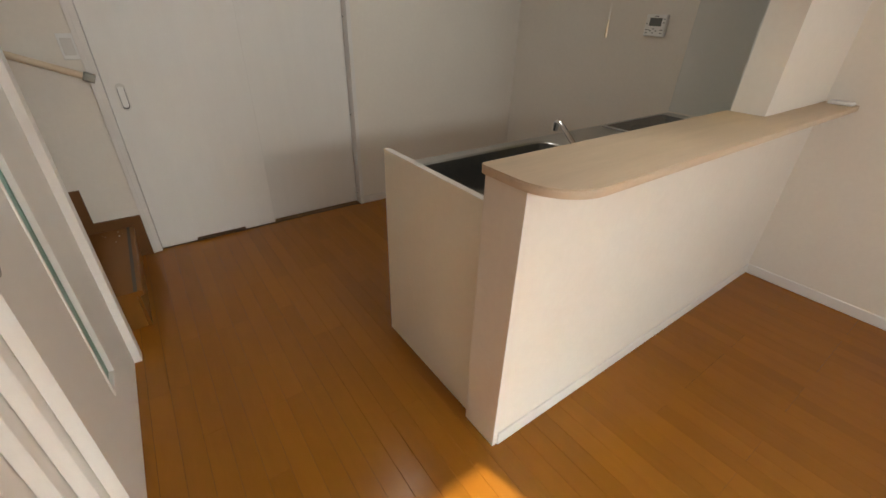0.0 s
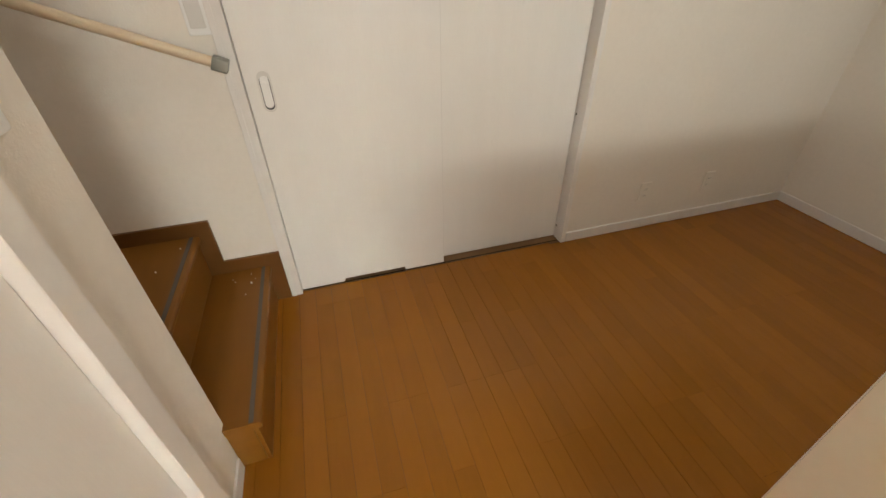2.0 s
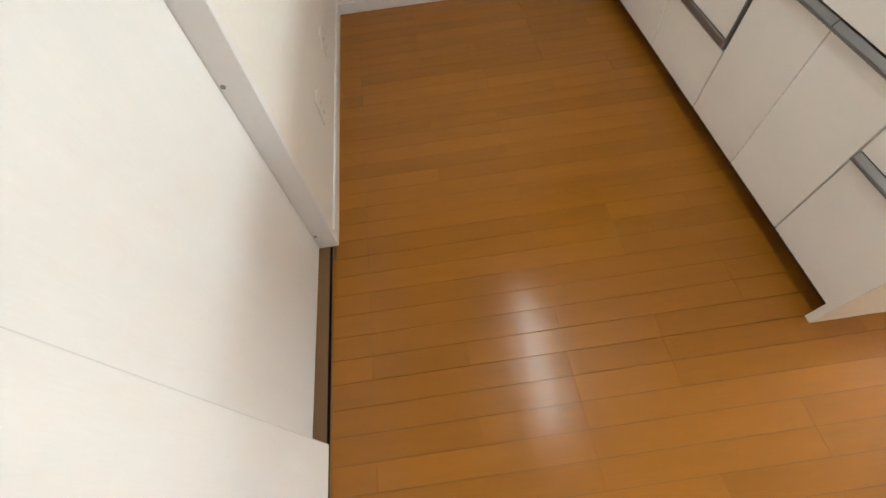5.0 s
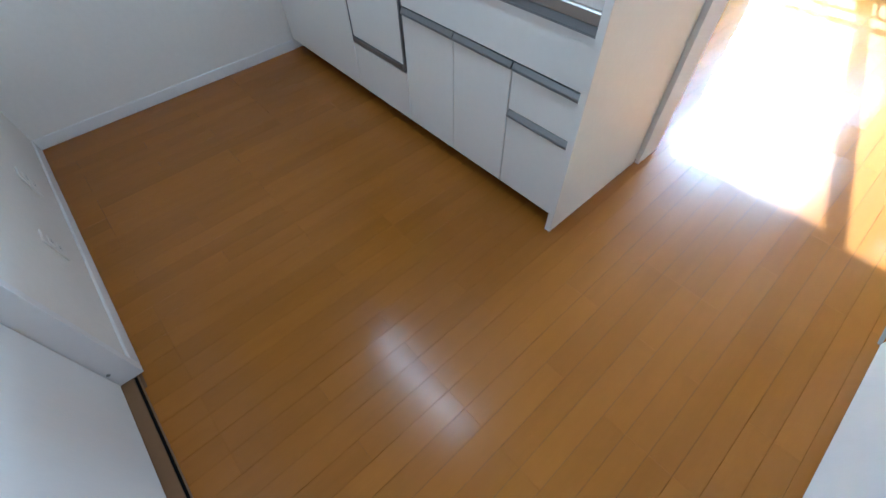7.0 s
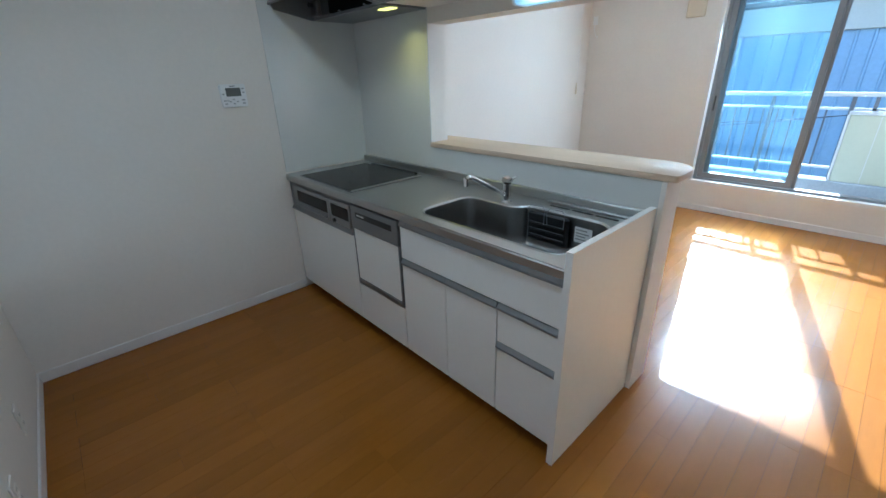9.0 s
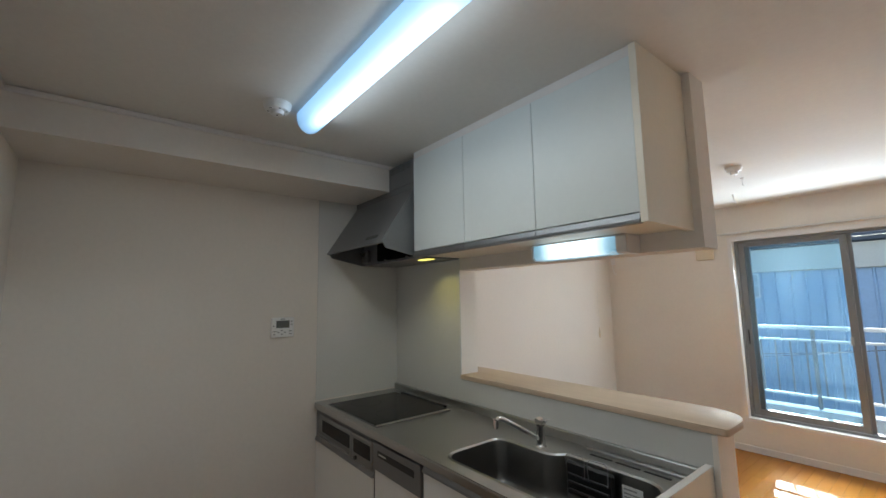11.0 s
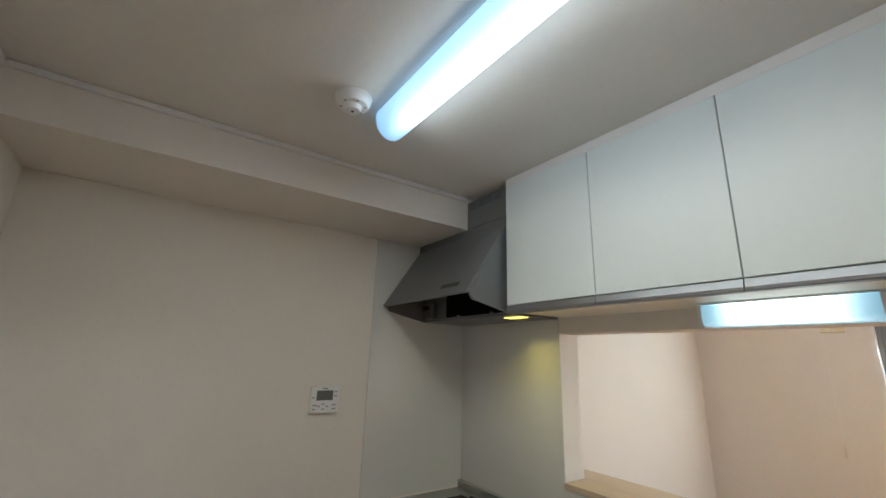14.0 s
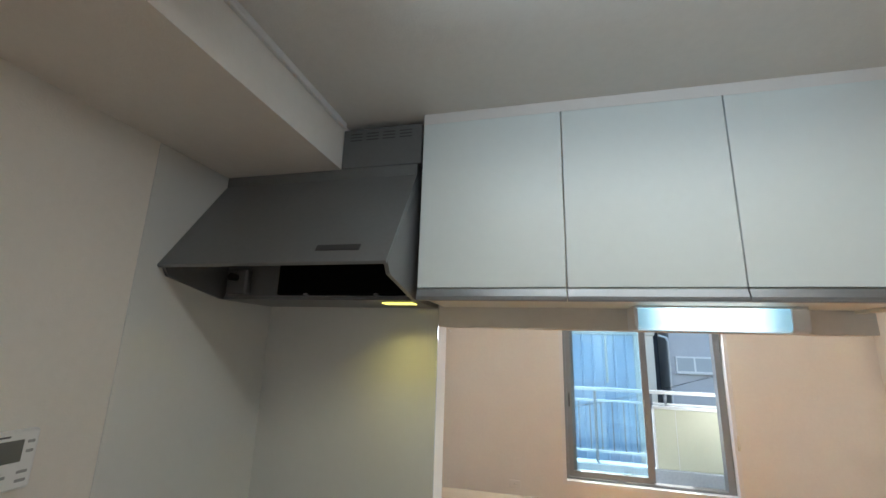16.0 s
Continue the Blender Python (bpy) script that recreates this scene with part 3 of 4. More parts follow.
rack = thing("sponge_rack", (1.72, 0.44, 0.70), "dark plastic sponge rack with wire loops hung in the sink", "rack")
part("plate", boxes((1.655, 1.865, 0.425, 0.447, 0.712, 0.845), bevel=0.008), DARK, rack)
for z in (0.735, 0.765, 0.795):
    part("rib", boxes((1.67, 1.85, 0.414, 0.4245, z, z + 0.008), bevel=0.002), DARK, rack)
part("wire", sweep(bmesh.new(), [(1.665, 0.42, 0.80), (1.665, 0.412, 0.86), (1.675, 0.418, 0.878), (1.735, 0.425, 0.878), (1.75, 0.42, 0.865), (1.75, 0.415, 0.80)], 0.0026, 8), ALU, rack, smooth=True)
part("wire", sweep(bmesh.new(), [(1.765, 0.42, 0.80), (1.765, 0.412, 0.86), (1.775, 0.418, 0.878), (1.835, 0.425, 0.878), (1.85, 0.42, 0.865), (1.85, 0.415, 0.80)], 0.0026, 8), ALU, rack, smooth=True)
sticker = thing("sticker", (1.98, 0.455, 0.76), "white paper sticker on the sink wall", "label")
part("paper", boxes((1.885, 1.965, 0.4535, 0.4545, 0.745, 0.815)), PLASTIC, sticker)
for i, (w, z) in enumerate(((0.05, 0.80), (0.06, 0.785), (0.045, 0.772), (0.055, 0.758))):
    part("text_bar", boxes((1.892, 1.892 + w, 0.4525, 0.4533, z, z + 0.005)), GREYP, sticker)

TX, TY = 1.497, 0.468
tap = thing("kitchen_tap", (TX, TY, 0.85), "chrome single-lever kitchen tap on the sink rim", "tap")
part("base", cyl(cyl(bmesh.new(), (TX, TY, 0.8502), (TX, TY, 0.856), 0.028, 0.026, 28), (TX, TY, 0.856), (TX, TY, 0.880), 0.0225, 0.021, 24), CHROME, tap, smooth=True)
part("body", cyl(bmesh.new(), (TX, TY, 0.8805), (TX, TY, 0.940), 0.0205, 0.0205, 24), CHROME, tap, smooth=True)
part("collar", cyl(bmesh.new(), (TX, TY, 0.9403), (TX, TY, 0.9440), 0.0185, 0.0185, 24), DARK, tap, "dark seam ring", True)
part("spout", sweep(bmesh.new(), [(TX - 0.003, TY - 0.014, 0.884), (TX - 0.012, TY - 0.052, 0.908), (TX - 0.030, TY - 0.122, 0.951), (TX - 0.044, TY - 0.178, 0.984), (TX - 0.049, TY - 0.200, 0.995), (TX - 0.053, TY - 0.217, 0.998), (TX - 0.056, TY - 0.228, 0.991)], 0.0105, 14), CHROME, tap, smooth=True)
part("aerator", cyl(cyl(bmesh.new(), (TX - 0.056, TY - 0.228, 0.994), (TX - 0.0565, TY - 0.230, 0.963), 0.0145, 0.0128, 18), (TX - 0.0565, TY - 0.230, 0.963), (TX - 0.0568, TY - 0.2305, 0.958), 0.011, 0.011, 18), CHROME, tap, "chrome nozzle", True)
part("lever", prism(bmesh.new(), [(TX - 0.0195, 0.9445), (TX + 0.0195, 0.9445), (TX + 0.024, 0.956), (TX + 0.044, 0.971), (TX + 0.041, 0.974), (TX + 0.008, 0.966), (TX - 0.012, 0.972), (TX - 0.0195, 0.968)], TY - 0.0165, TY + 0.0165, "y", 0.002), CHROME, tap, "chrome lever with an upturned tip")

hob = thing("induction_hob", (0.45, 0.28, 0.85), "dark glass induction hob set in the worktop", "hob")
part("frame", boxes((0.138, 0.772, 0.026, 0.534, 0.8502, 0.8555), bevel=0.0015), OVENGREY, hob)
part("glass_top", boxes((0.148, 0.752, 0.034, 0.526, 0.8557, 0.8585), bevel=0.001), HOBGLASS, hob)
for cx, cy, r in ((0.29, 0.22, 0.095), (0.61, 0.22, 0.095), (0.45, 0.43, 0.06)):
    ring = bmesh.new()
    bmesh.ops.create_circle(ring, segments=48, radius=r, matrix=Matrix.Translation((cx, cy, 0.8588)))
    rim = bmesh.ops.extrude_edge_only(ring, edges=ring.edges[:])
    for v in [g for g in rim["geom"] if isinstance(g, bmesh.types.BMVert)]:
        v.co = Vector((cx, cy, 0.8588)) + (v.co - Vector((cx, cy, 0.8588))) * (1 - 0.003 / r)
    bmesh.ops.solidify(ring, geom=ring.faces[:], thickness=0.0002)
    part("cooking_ring", ring, SLOT, hob, "thin grey ring printed on the glass")
part("edge_trim", boxes((0.754, 0.770, 0.030, 0.530, 0.8557, 0.8605), bevel=0.002), STEEL, hob)
part("exhaust_grille", boxes((0.20, 0.70, 0.537, 0.560, 0.8502, 0.862), bevel=0.002), DARK, hob)

# ---- upper cabinets, hood, lamps ----
CY = 0.268
for i, (x0, x1) in enumerate(((0.782, 1.2295), (1.2305, 1.6805), (1.6815, 2.146))):
    u = thing("wall_cabinet", ((x0 + x1) / 2, 0.45, 1.775), "pale grey-white kitchen wall cabinet below the ceiling", "cabinet", "wall cabinets")
    part("body", boxes((x0, x1 - (0.026 if i == 2 else 0), CY + 0.022, 0.6365, 1.776, 2.378)), SIDE, u)
    d1 = x1 - (0.028 if i == 2 else 0.0012)
    d = part("door", boxes((x0 + 0.0012, d1, CY, CY + 0.02, 1.802, 2.360), bevel=0.0015), UPCAB, u)
    rb = bmesh.new()
    prism(rb, [(CY - 0.004, 1.764), (CY - 0.006, 1.776), (CY + 0.002, 1.7985), (CY + 0.02, 1.7985), (CY + 0.02, 1.764)], x0 + 0.0012, d1, "x")
    prism(rb, [(CY - 0.0085, 1.768), (CY - 0.0085, 1.772), (CY - 0.0052, 1.772), (CY - 0.0046, 1.768)], x0 + 0.0012, d1, "x")
    part("handle_rail", rb, ALU, d, "brushed aluminium handle rail")
    if i == 2:
        part("side_panel", boxes((2.120, 2.146, CY - 0.004, 0.6365, 1.766, 2.3985), bevel=0.001), SIDE, u)
structure("cabinet_filler", boxes((0.782, 2.1195, CY + 0.003, CY + 0.0215, 2.3615, Z_C - 0.0005)), TRIM, "white filler strip between cabinets and ceiling", "trim")

hood = thing("range_hood", (0.38, 0.35, 1.77), "dark grey slanted range hood over the hob", "range hood")
HX0, HX1 = 0.006, 0.760
part("front_panel", prism(bmesh.new(), [(0.056, 1.846), (0.062, 1.838), (0.068, 1.846), (0.298, 2.182), (0.298, 2.226), (0.284, 2.226), (0.284, 2.188)], HX0, HX1, "x"), GREYMETAL, hood)
for x0 in (HX0, HX1 - 0.012):
    part("side_panel", prism(bmesh.new(), [(0.0705, 1.846), (0.092, 1.816), (0.327, 1.769), (0.630, 1.769), (0.630, 2.226), (0.2995, 2.226), (0.2995, 2.183)], x0, x0 + 0.012, "x"), GREYMETAL, hood)
part("bottom_plate", boxes((HX0 + 0.0125, HX1 - 0.0125, 0.335, 0.629, 1.7695, 1.781)), GREYMETAL, hood)
part("back_plate", boxes((HX0 + 0.0125, HX1 - 0.0125, 0.34, 0.352, 1.783, 2.2)), GREYMETAL, hood)
part("filter", boxes((0.25, HX1 - 0.02, 0.318, 0.3385, 1.785, 2.05), bevel=0.004), BLACK, hood, "black grease filter")
for x in (0.36, 0.62):
    part("clip", boxes((x, x + 0.014, 0.312, 0.3335, 1.7825, 1.79), bevel=0.001), ALU, hood)
part("inner_box", boxes((0.045, 0.13, 0.305, 0.338, 1.785, 1.875), bevel=0.006), OVENGREY, hood, "grey inner bracket")
part("knob", cyl(bmesh.new(), (0.085, 0.3045, 1.845), (0.085, 0.28, 1.845), 0.014), DARK, hood, smooth=True)
part("lamp_lens", boxes((0.610, 0.725, 0.41, 0.465, 1.7660, 1.7694), bevel=0.0015), HOODLAMP, hood, "lit yellow lamp lens")
nd = Vector((0, 0.228, 0.342)).normalized()
nn = Vector((0, -0.342, 0.228)).normalized()
lb = bmesh.new()
c0 = Vector((0.60, 0.056, 1.846)) + nd * 0.055 + nn * 0.001
m4 = Matrix.Translation(c0) @ Matrix(((1, 0, 0), (0, nd.y, nn.y), (0, nd.z, nn.z))).to_4x4()
bmesh.ops.create_cube(lb, size=1.0, matrix=m4 @ Matrix.Diagonal((0.135, 0.022, 0.003, 1)))
part("badge", lb, OVENDARK, hood, "slim dark badge plate")
part("duct_box", boxes((0.4770, 0.772, 0.282, 0.630, 2.2275, 2.376), bevel=0.002), GREYMETAL, hood, "grey duct cover")
# Raised dark bars stand for the shade within the vent openings
for j in range(4):
    for k in range(3):
        x0 = 0.505 + 0.062 * j
        part("vent_slot", boxes((x0, x0 + 0.045, 0.2800, 0.2815, 2.330 + 0.012 * k, 2.334 + 0.012 * k)), SLOT, hood)


def half_tube(bm, x0, x1, y, z, w, h, n=18, squash=0.0):
    """A long cover, rounded below, flat above, with softly closed ends."""
    rings = []
    for x, s in ((x0, 0.55), (x0 + 0.006, 0.84), (x0 + 0.018, 0.97), (x0 + 0.04, 1.0), (x1 - 0.001, 1.0)):
        rings.append([bm.verts.new((x, y + s * w / 2 * math.cos(math.pi * k / n), z - s * h * math.sin(math.pi * k / n) ** 0.8)) for k in range(n + 1)])
    for p, q in zip(rings, rings[1:]):
        for k in range(n):
            bm.faces.new((p[k], p[k + 1], q[k + 1], q[k]))
        bm.faces.new((p[0], q[0], q[n], p[n]))
    bm.faces.new(rings[0])
    bm.faces.new(rings[-1][::-1])
    bmesh.ops.recalc_face_normals(bm, faces=bm.faces[:])
    return bm


tube = thing("ceiling_light", (1.5, -0.42, 2.4), "long frosted ceiling light glowing cool white", "ceiling lamp")
part("cover", half_tube(bmesh.new(), 0.905, 2.135, -0.425, 2.388, 0.116, 0.086), TUBEMAT, tube, "glowing frosted cover", True)
part("base_plate", boxes((0.93, 2.135, -0.475, -0.375, 2.3885, 2.3995), bevel=0.002), PLASTIC, tube)
ec = bmesh.new()
prism(ec, [(-0.425 + 0.06 * math.cos(math.pi * k / 16), 2.388 - 0.088 * math.sin(math.pi * k / 16) ** 0.8) for k in range(17)], 2.1355, 2.175, "x")
part("end_cap", ec, BEIGEP, tube, "beige end cap", True)

under = thing("under_cabinet_lamp", (1.69, 0.56, 1.776), "lit strip lamp under the wall cabinets", "lamp")
part("housing", boxes((1.452, 1.935, 0.515, 0.632, 1.7695, 1.7755), bevel=0.001), PLASTIC, under)
ul = bmesh.new()
prism(ul, rrect(0.520, 0.628, 1.700, 1.769, (0.02, 0.02, 0.004, 0.004), 5), 1.462, 1.890, "x")
part("cover", ul, UNDERMAT, under, "glowing frosted cover", True)
for x0, x1 in ((1.450, 1.4615), (1.8905, 1.936)):
    e = bmesh.new()
    prism(e, rrect(0.516, 0.632, 1.697, 1.7692, (0.02, 0.02, 0.004, 0.004), 5), x0, x1, "x")
    part("end_cap", e, PLASTIC, under, "", True)
part("pull_cord", sweep(bmesh.new(), [(1.74, 0.606, 1.70), (1.741, 0.605, 1.55), (1.74, 0.606, 1.385)], 0.0005, 6), LIGHTP, under, "thin white pull cord")
part("pull_knob", cyl(cyl(bmesh.new(), (1.74, 0.606, 1.385), (1.74, 0.606, 1.35), 0.002, 0.004, 12), (1.74, 0.606, 1.35), (1.74, 0.606, 1.340), 0.004, 0.0032, 12), BEIGEP, under, "beige pull knob", True)


def detector(x, y, r):
    d = thing("smoke_detector", (x, y, Z_C), "round white smoke detector on the ceiling", "smoke detector", "smoke detectors")
    part("base", cyl(bmesh.new(), (x, y, Z_C - 0.0005), (x, y, Z_C - 0.016), r, r * 0.98, 32), PLASTIC, d, smooth=True)
    part("body", cyl(bmesh.new(), (x, y, Z_C - 0.016), (x, y, Z_C - 0.034), r * 0.96, r * 0.82, 32), PLASTIC, d, smooth=True)
    part("sensor", cyl(bmesh.new(), (x, y, Z_C - 0.034), (x, y, Z_C - 0.052), r * 0.48, r * 0.42, 24), PLASTIC, d, smooth=True)
    for k in range(6):
        a = k * math.pi / 3
        c = (x + r * 0.66 * math.cos(a), y + r * 0.66 * math.sin(a))
        part("vent", boxes((c[0] - 0.004, c[0] + 0.004, c[1] - 0.004, c[1] + 0.004, Z_C - 0.0365, Z_C - 0.0335)), GREYP, d)
    part("eye", cyl(bmesh.new(), (x, y, Z_C - 0.052), (x, y, Z_C - 0.054), 0.005, n=10), INK, d)


detector(0.946, -0.576, 0.06)
detector(1.852, 2.26, 0.05)
hook = thing("ceiling_hook", (1.80, 2.62, Z_C), "small white wire hook on the ceiling", "hook")
part("plate", cyl(bmesh.new(), (1.80, 2.62, Z_C - 0.0005), (1.80, 2.62, Z_C - 0.006), 0.013, n=16), PLASTIC, hook)
part("wire", sweep(bmesh.new(), [(1.80, 2.62, Z_C - 0.006), (1.80, 2.62, Z_C - 0.05), (1.81, 2.62, Z_C - 0.065), (1.825, 2.62, Z_C - 0.055)], 0.002, 6), PLASTIC, hook)

# water heater remote on the side wall
ctl = thing("wall_controller", (0, -0.238, 1.29), "white water-heater control panel with grey display", "control panel")
part("body", boxes((0.0005, 0.0245, -0.309, -0.167, 1.292, 1.418), bevel=0.005), PLASTIC, ctl)
part("display", boxes((0.0247, 0.0260, -0.280, -0.198, 1.352, 1.398)), LCD, ctl, "grey display")
part("logo_bar", boxes((0.0247, 0.0253, -0.255, -0.225, 1.405, 1.409)), INK, ctl)
for y, z, w in ((-0.296, 1.365, 0.012), (-0.184, 1.392, 0.014), (-0.184, 1.372, 0.014), (-0.29, 1.312, 0.014), (-0.19, 1.33, 0.02), (-0.19, 1.312, 0.02), (-0.245, 1.312, 0.012), (-0.245, 1.335, 0.012), (-0.225, 1.324, 0.012), (-0.265, 1.324, 0.012)):
    part("button", boxes((0.0247, 0.0265, y - w / 2, y + w / 2, z - 0.0032, z + 0.0032), bevel=0.001), GREYP, ctl)
part("text_bar", boxes((0.0247, 0.0253, -0.30, -0.272, 1.328, 1.331)), INK, ctl)


def outlet(name, x, y, z, face, label, w=0.07, h=0.118, holes=2):
    """A plate on a wall that faces +y (1) or -y (-1)."""
    o = thing(name, (x, y, z), label, "socket", "wall sockets")
    s = face
    ys = sorted((y + s * 0.0005, y + s * 0.007))
    part("plate", boxes((x - w / 2, x + w / 2, ys[0], ys[1], z - h / 2, z + h / 2), bevel=0.002), SOCKETP, o)
    for k in range(holes):
        zc = z + (k - (holes - 1) / 2) * 0.04
        yi = sorted((y + s * 0.0072, y + s * 0.0092))
        r = part("receptacle", boxes((x - 0.018, x + 0.018, yi[0], yi[1], zc - 0.014, zc + 0.014), bevel=0.0008), SOCKETP, o)
        yj = sorted((y + s * 0.0093, y + s * 0.0097))
        for dx in (-0.006, 0.006):
            part("slot", boxes((x + dx - 0.001, x + dx + 0.001, yj[0], yj[1], zc - 0.006, zc + 0.006)), INK, r)
    return o


outlet("wall_socket", 1.113, Y_S, 0.238, 1, "white double wall socket low on the cupboard wall")
outlet("wall_socket", 0.675, Y_S, 0.238, 1, "white double wall socket low on the cupboard wall")
outlet("wall_socket", 0.83, Y_N, 0.235, -1, "white wall socket under the balcony window wall", 0.118, 0.07, 1)

hook = thing("ceiling_hook", (1.57, 3.20, Z_C), "small white wire hook hanging from the ceiling", "hook")
part("plate", cyl(bmesh.new(), (1.57, 3.20, Z_C - 0.0005), (1.57, 3.20, Z_C - 0.006), 0.012, 0.011, 16), PLASTIC, hook, "", True)
part("wire", sweep(bmesh.new(), [(1.57, 3.20, Z_C - 0.006), (1.572, 3.20, Z_C - 0.05), (1.585, 3.20, Z_C - 0.075), (1.590, 3.20, Z_C - 0.10), (1.582, 3.20, Z_C - 0.12)], 0.003, 8), LIGHTP, hook, "", True)

# ---- cupboard with two sliding doors ----
def casing(name, rows, label="white door casing"):
    return structure(name, boxes(*rows, bevel=0.0015), TRIM, label, "trim")


casing("casing_right", ((1.575, 1.604, Y_S - 0.119, Y_S + 0.008, 0, 2.03),))
casing("casing_left", ((3.012, 3.060, Y_S - 0.119, Y_S + 0.008, 0, 2.03),))
casing("casing_left_edge", ((3.040, 3.0605, Y_S + 0.0085, Y_S + 0.012, 0, 2.03),))
casing("casing_head", ((1.604, 3.012, Y_S - 0.119, Y_S + 0.008, 2.0, 2.03),))
for z in (0.08, 0.708, 1.35):
    structure("jamb_screw", cyl(bmesh.new(), (1.604, Y_S - 0.055, z), (1.6055, Y_S - 0.055, z), 0.006, n=12), CAPMETAL, "small screw cap in the jamb", "screw")
structure("door_track", boxes((1.605, 3.011, Y_S - 0.1, Y_S - 0.025, 0.0005, 0.003), (1.605, 3.011, Y_S - 0.0145, Y_S - 0.010, 0.0005, 0.003)), TRACK, "brown floor track of the cupboard doors", "door track")
structure("door_track_groove", boxes((1.606, 3.010, Y_S - 0.0245, Y_S - 0.015, 0.0004, 0.0012)), BLACK, "dark groove of the floor track", "door track")


def sliding_leaf(name, x0, x1, y0, y1, label, notch=None):
    d = thing(name, ((x0 + x1) / 2, y0, 0), label, "door", "cupboard doors", "structure")
    pts = [(x0, 0.008), (x1, 0.008), (x1, 1.995), (x0, 1.995)]
    if notch:
        pts = [(x0, 0.008), (notch[0], 0.008), (notch[0] + 0.006, 0.026), (notch[1] - 0.006, 0.026), (notch[1], 0.008), (x1, 0.008), (x1, 1.995), (x0, 1.995)]
    part("leaf", prism(bmesh.new(), pts, y0, y1, "y", 0.001), DOOR, d)
    return d


leaf1 = sliding_leaf("door_1", 2.287, 3.009, Y_S - 0.048, Y_S - 0.016, "white sliding cupboard door with an oval finger pull", (2.492, 2.806))
sliding_leaf("door_2", 1.607, 2.33, Y_S - 0.096, Y_S - 0.064, "white sliding cupboard door behind the other leaf")
PF = Y_S - 0.016
# Grey strip added to draw the dark line where this leaf overlaps the other
part("edge_line", boxes((2.2852, 2.2868, Y_S - 0.047, Y_S - 0.017, 0.009, 1.994)), LIGHTP, leaf1, "added grey strip marking the leaf edge")


def oval(bm, cx, cz, w, h, y0, y1):
    return prism(bm, rrect(cx - w / 2, cx + w / 2, cz - h / 2, cz + h / 2, w / 2 - 0.0005, 8), y0, y1, "y")


pull = part("finger_pull", oval(bmesh.new(), 2.943, 0.941, 0.046, 0.142, PF + 0.0003, PF + 0.004), LIGHTP, leaf1, "white oval finger pull", True)
# Dark oval set low paints the shade under the thumb plate
part("slot", oval(bmesh.new(), 2.943, 0.9365, 0.034, 0.117, PF + 0.0041, PF + 0.0045), SLOT, pull, "dark oval for the shade round the thumb plate", True)
part("thumb_plate", oval(bmesh.new(), 2.943, 0.941, 0.029, 0.110, PF + 0.0046, PF + 0.0075), PLASTIC, pull, "white thumb plate", True)
part("latch", cyl(bmesh.new(), (2.943, PF + 0.0076, 0.972), (2.943, PF + 0.0105, 0.972), 0.006, 0.0045, 14), PLASTIC, pull, "", True)

sw = thing("switch_plate", (3.092, Y_S, 1.14), "pale grey recessed switch plate on the stair wall", "switch")
part("frame", boxes((3.060, 3.126, Y_S + 0.0005, Y_S + 0.007, 1.135, 1.252), bevel=0.002), PLASTIC, sw)
part("rocker", boxes((3.070, 3.116, Y_S + 0.0072, Y_S + 0.010, 1.155, 1.232), bevel=0.002), LIGHTP, sw)

# ---- stairs ----
stairs = thing("stairs", (3.12, -1.1, 0), "brown wooden stairs with grey non-slip strips and string board", "stairs", kind="structure")
RISE = 0.206
NOSES = [3.112, 3.338] + [4.14 + 0.226 * k for k in range(8)]
for i in range(9):
    x, z = NOSES[i], RISE * (i + 1)
    RUN = NOSES[i + 1] - x
    ylo, yhi = Y_S + 0.013, (-0.692 if i == 0 else -0.7205)
    tread = bmesh.new()
    if i == 0:
        prism(tread, rrect(x, x + RUN + 0.03, z - 0.028, z, (0.008, 0.001, 0.001, 0.010), 4), ylo, -0.7205, "y")
        prism(tread, rrect(x, 3.2215, z - 0.028, z, (0.008, 0.001, 0.001, 0.010), 4), -0.7204, yhi, "y")
    else:
        prism(tread, rrect(x, x + RUN + 0.03, z - 0.028, z, (0.008, 0.001, 0.001, 0.010), 4), ylo, yhi, "y")
    t = part("tread", tread, STAIR, stairs, smooth=True)
    part("nonslip", boxes((x + 0.022, x + 0.036, ylo, yhi - 0.004, z + 0.0003, z + 0.0016)), NONSLIP, t, "grey non-slip strip")
    part("riser", boxes((x + 0.016, x + 0.028, ylo, yhi - (0.002 if i == 0 else 0), z - RISE + (0.0005 if i == 0 else 0), z - 0.0285)), STAIR, stairs)
    if i == 0:
        part("end_board", boxes((x + 0.030, 3.2205, -0.706, -0.6945, 0.0005, z - 0.0285)), STAIR, stairs)
pts = [(3.0625, 0.0), (3.0625, 0.268)]
for i in range(8):
    pts += [(NOSES[i + 1] - 0.05, 0.268 + RISE * i), (NOSES[i + 1] - 0.05, 0.268 + RISE * (i + 1))]
pts += [(5.9, 0.268 + RISE * 8), (5.9, 0.0)]
part("string_board", prism(bmesh.new(), pts, Y_S + 0.0005, Y_S + 0.0125, "y"), STRINGER, stairs, "dark brown stepped string board")
crumbs = bmesh.new()
rng = random.Random(4)
for k in range(7):
    x, y = rng.uniform(3.16, 3.27), Y_S + 0.03 + abs(rng.gauss(0, 0.10))
    s = rng.choice((0.0015, 0.002, 0.003, 0.005 if k < 2 else 0.002))
    box(crumbs, x - s, x + s, y - s * 0.7, y + s * 0.7, RISE + 0.0001, RISE + s)
for k in range(2):
    x, y, s = rng.uniform(3.38, 3.46), Y_S + 0.03 + rng.uniform(0, 0.2), 0.0022
    box(crumbs, x - s, x + s, y - s * 0.7, y + s * 0.7, 2 * RISE + 0.0001, 2 * RISE + s)
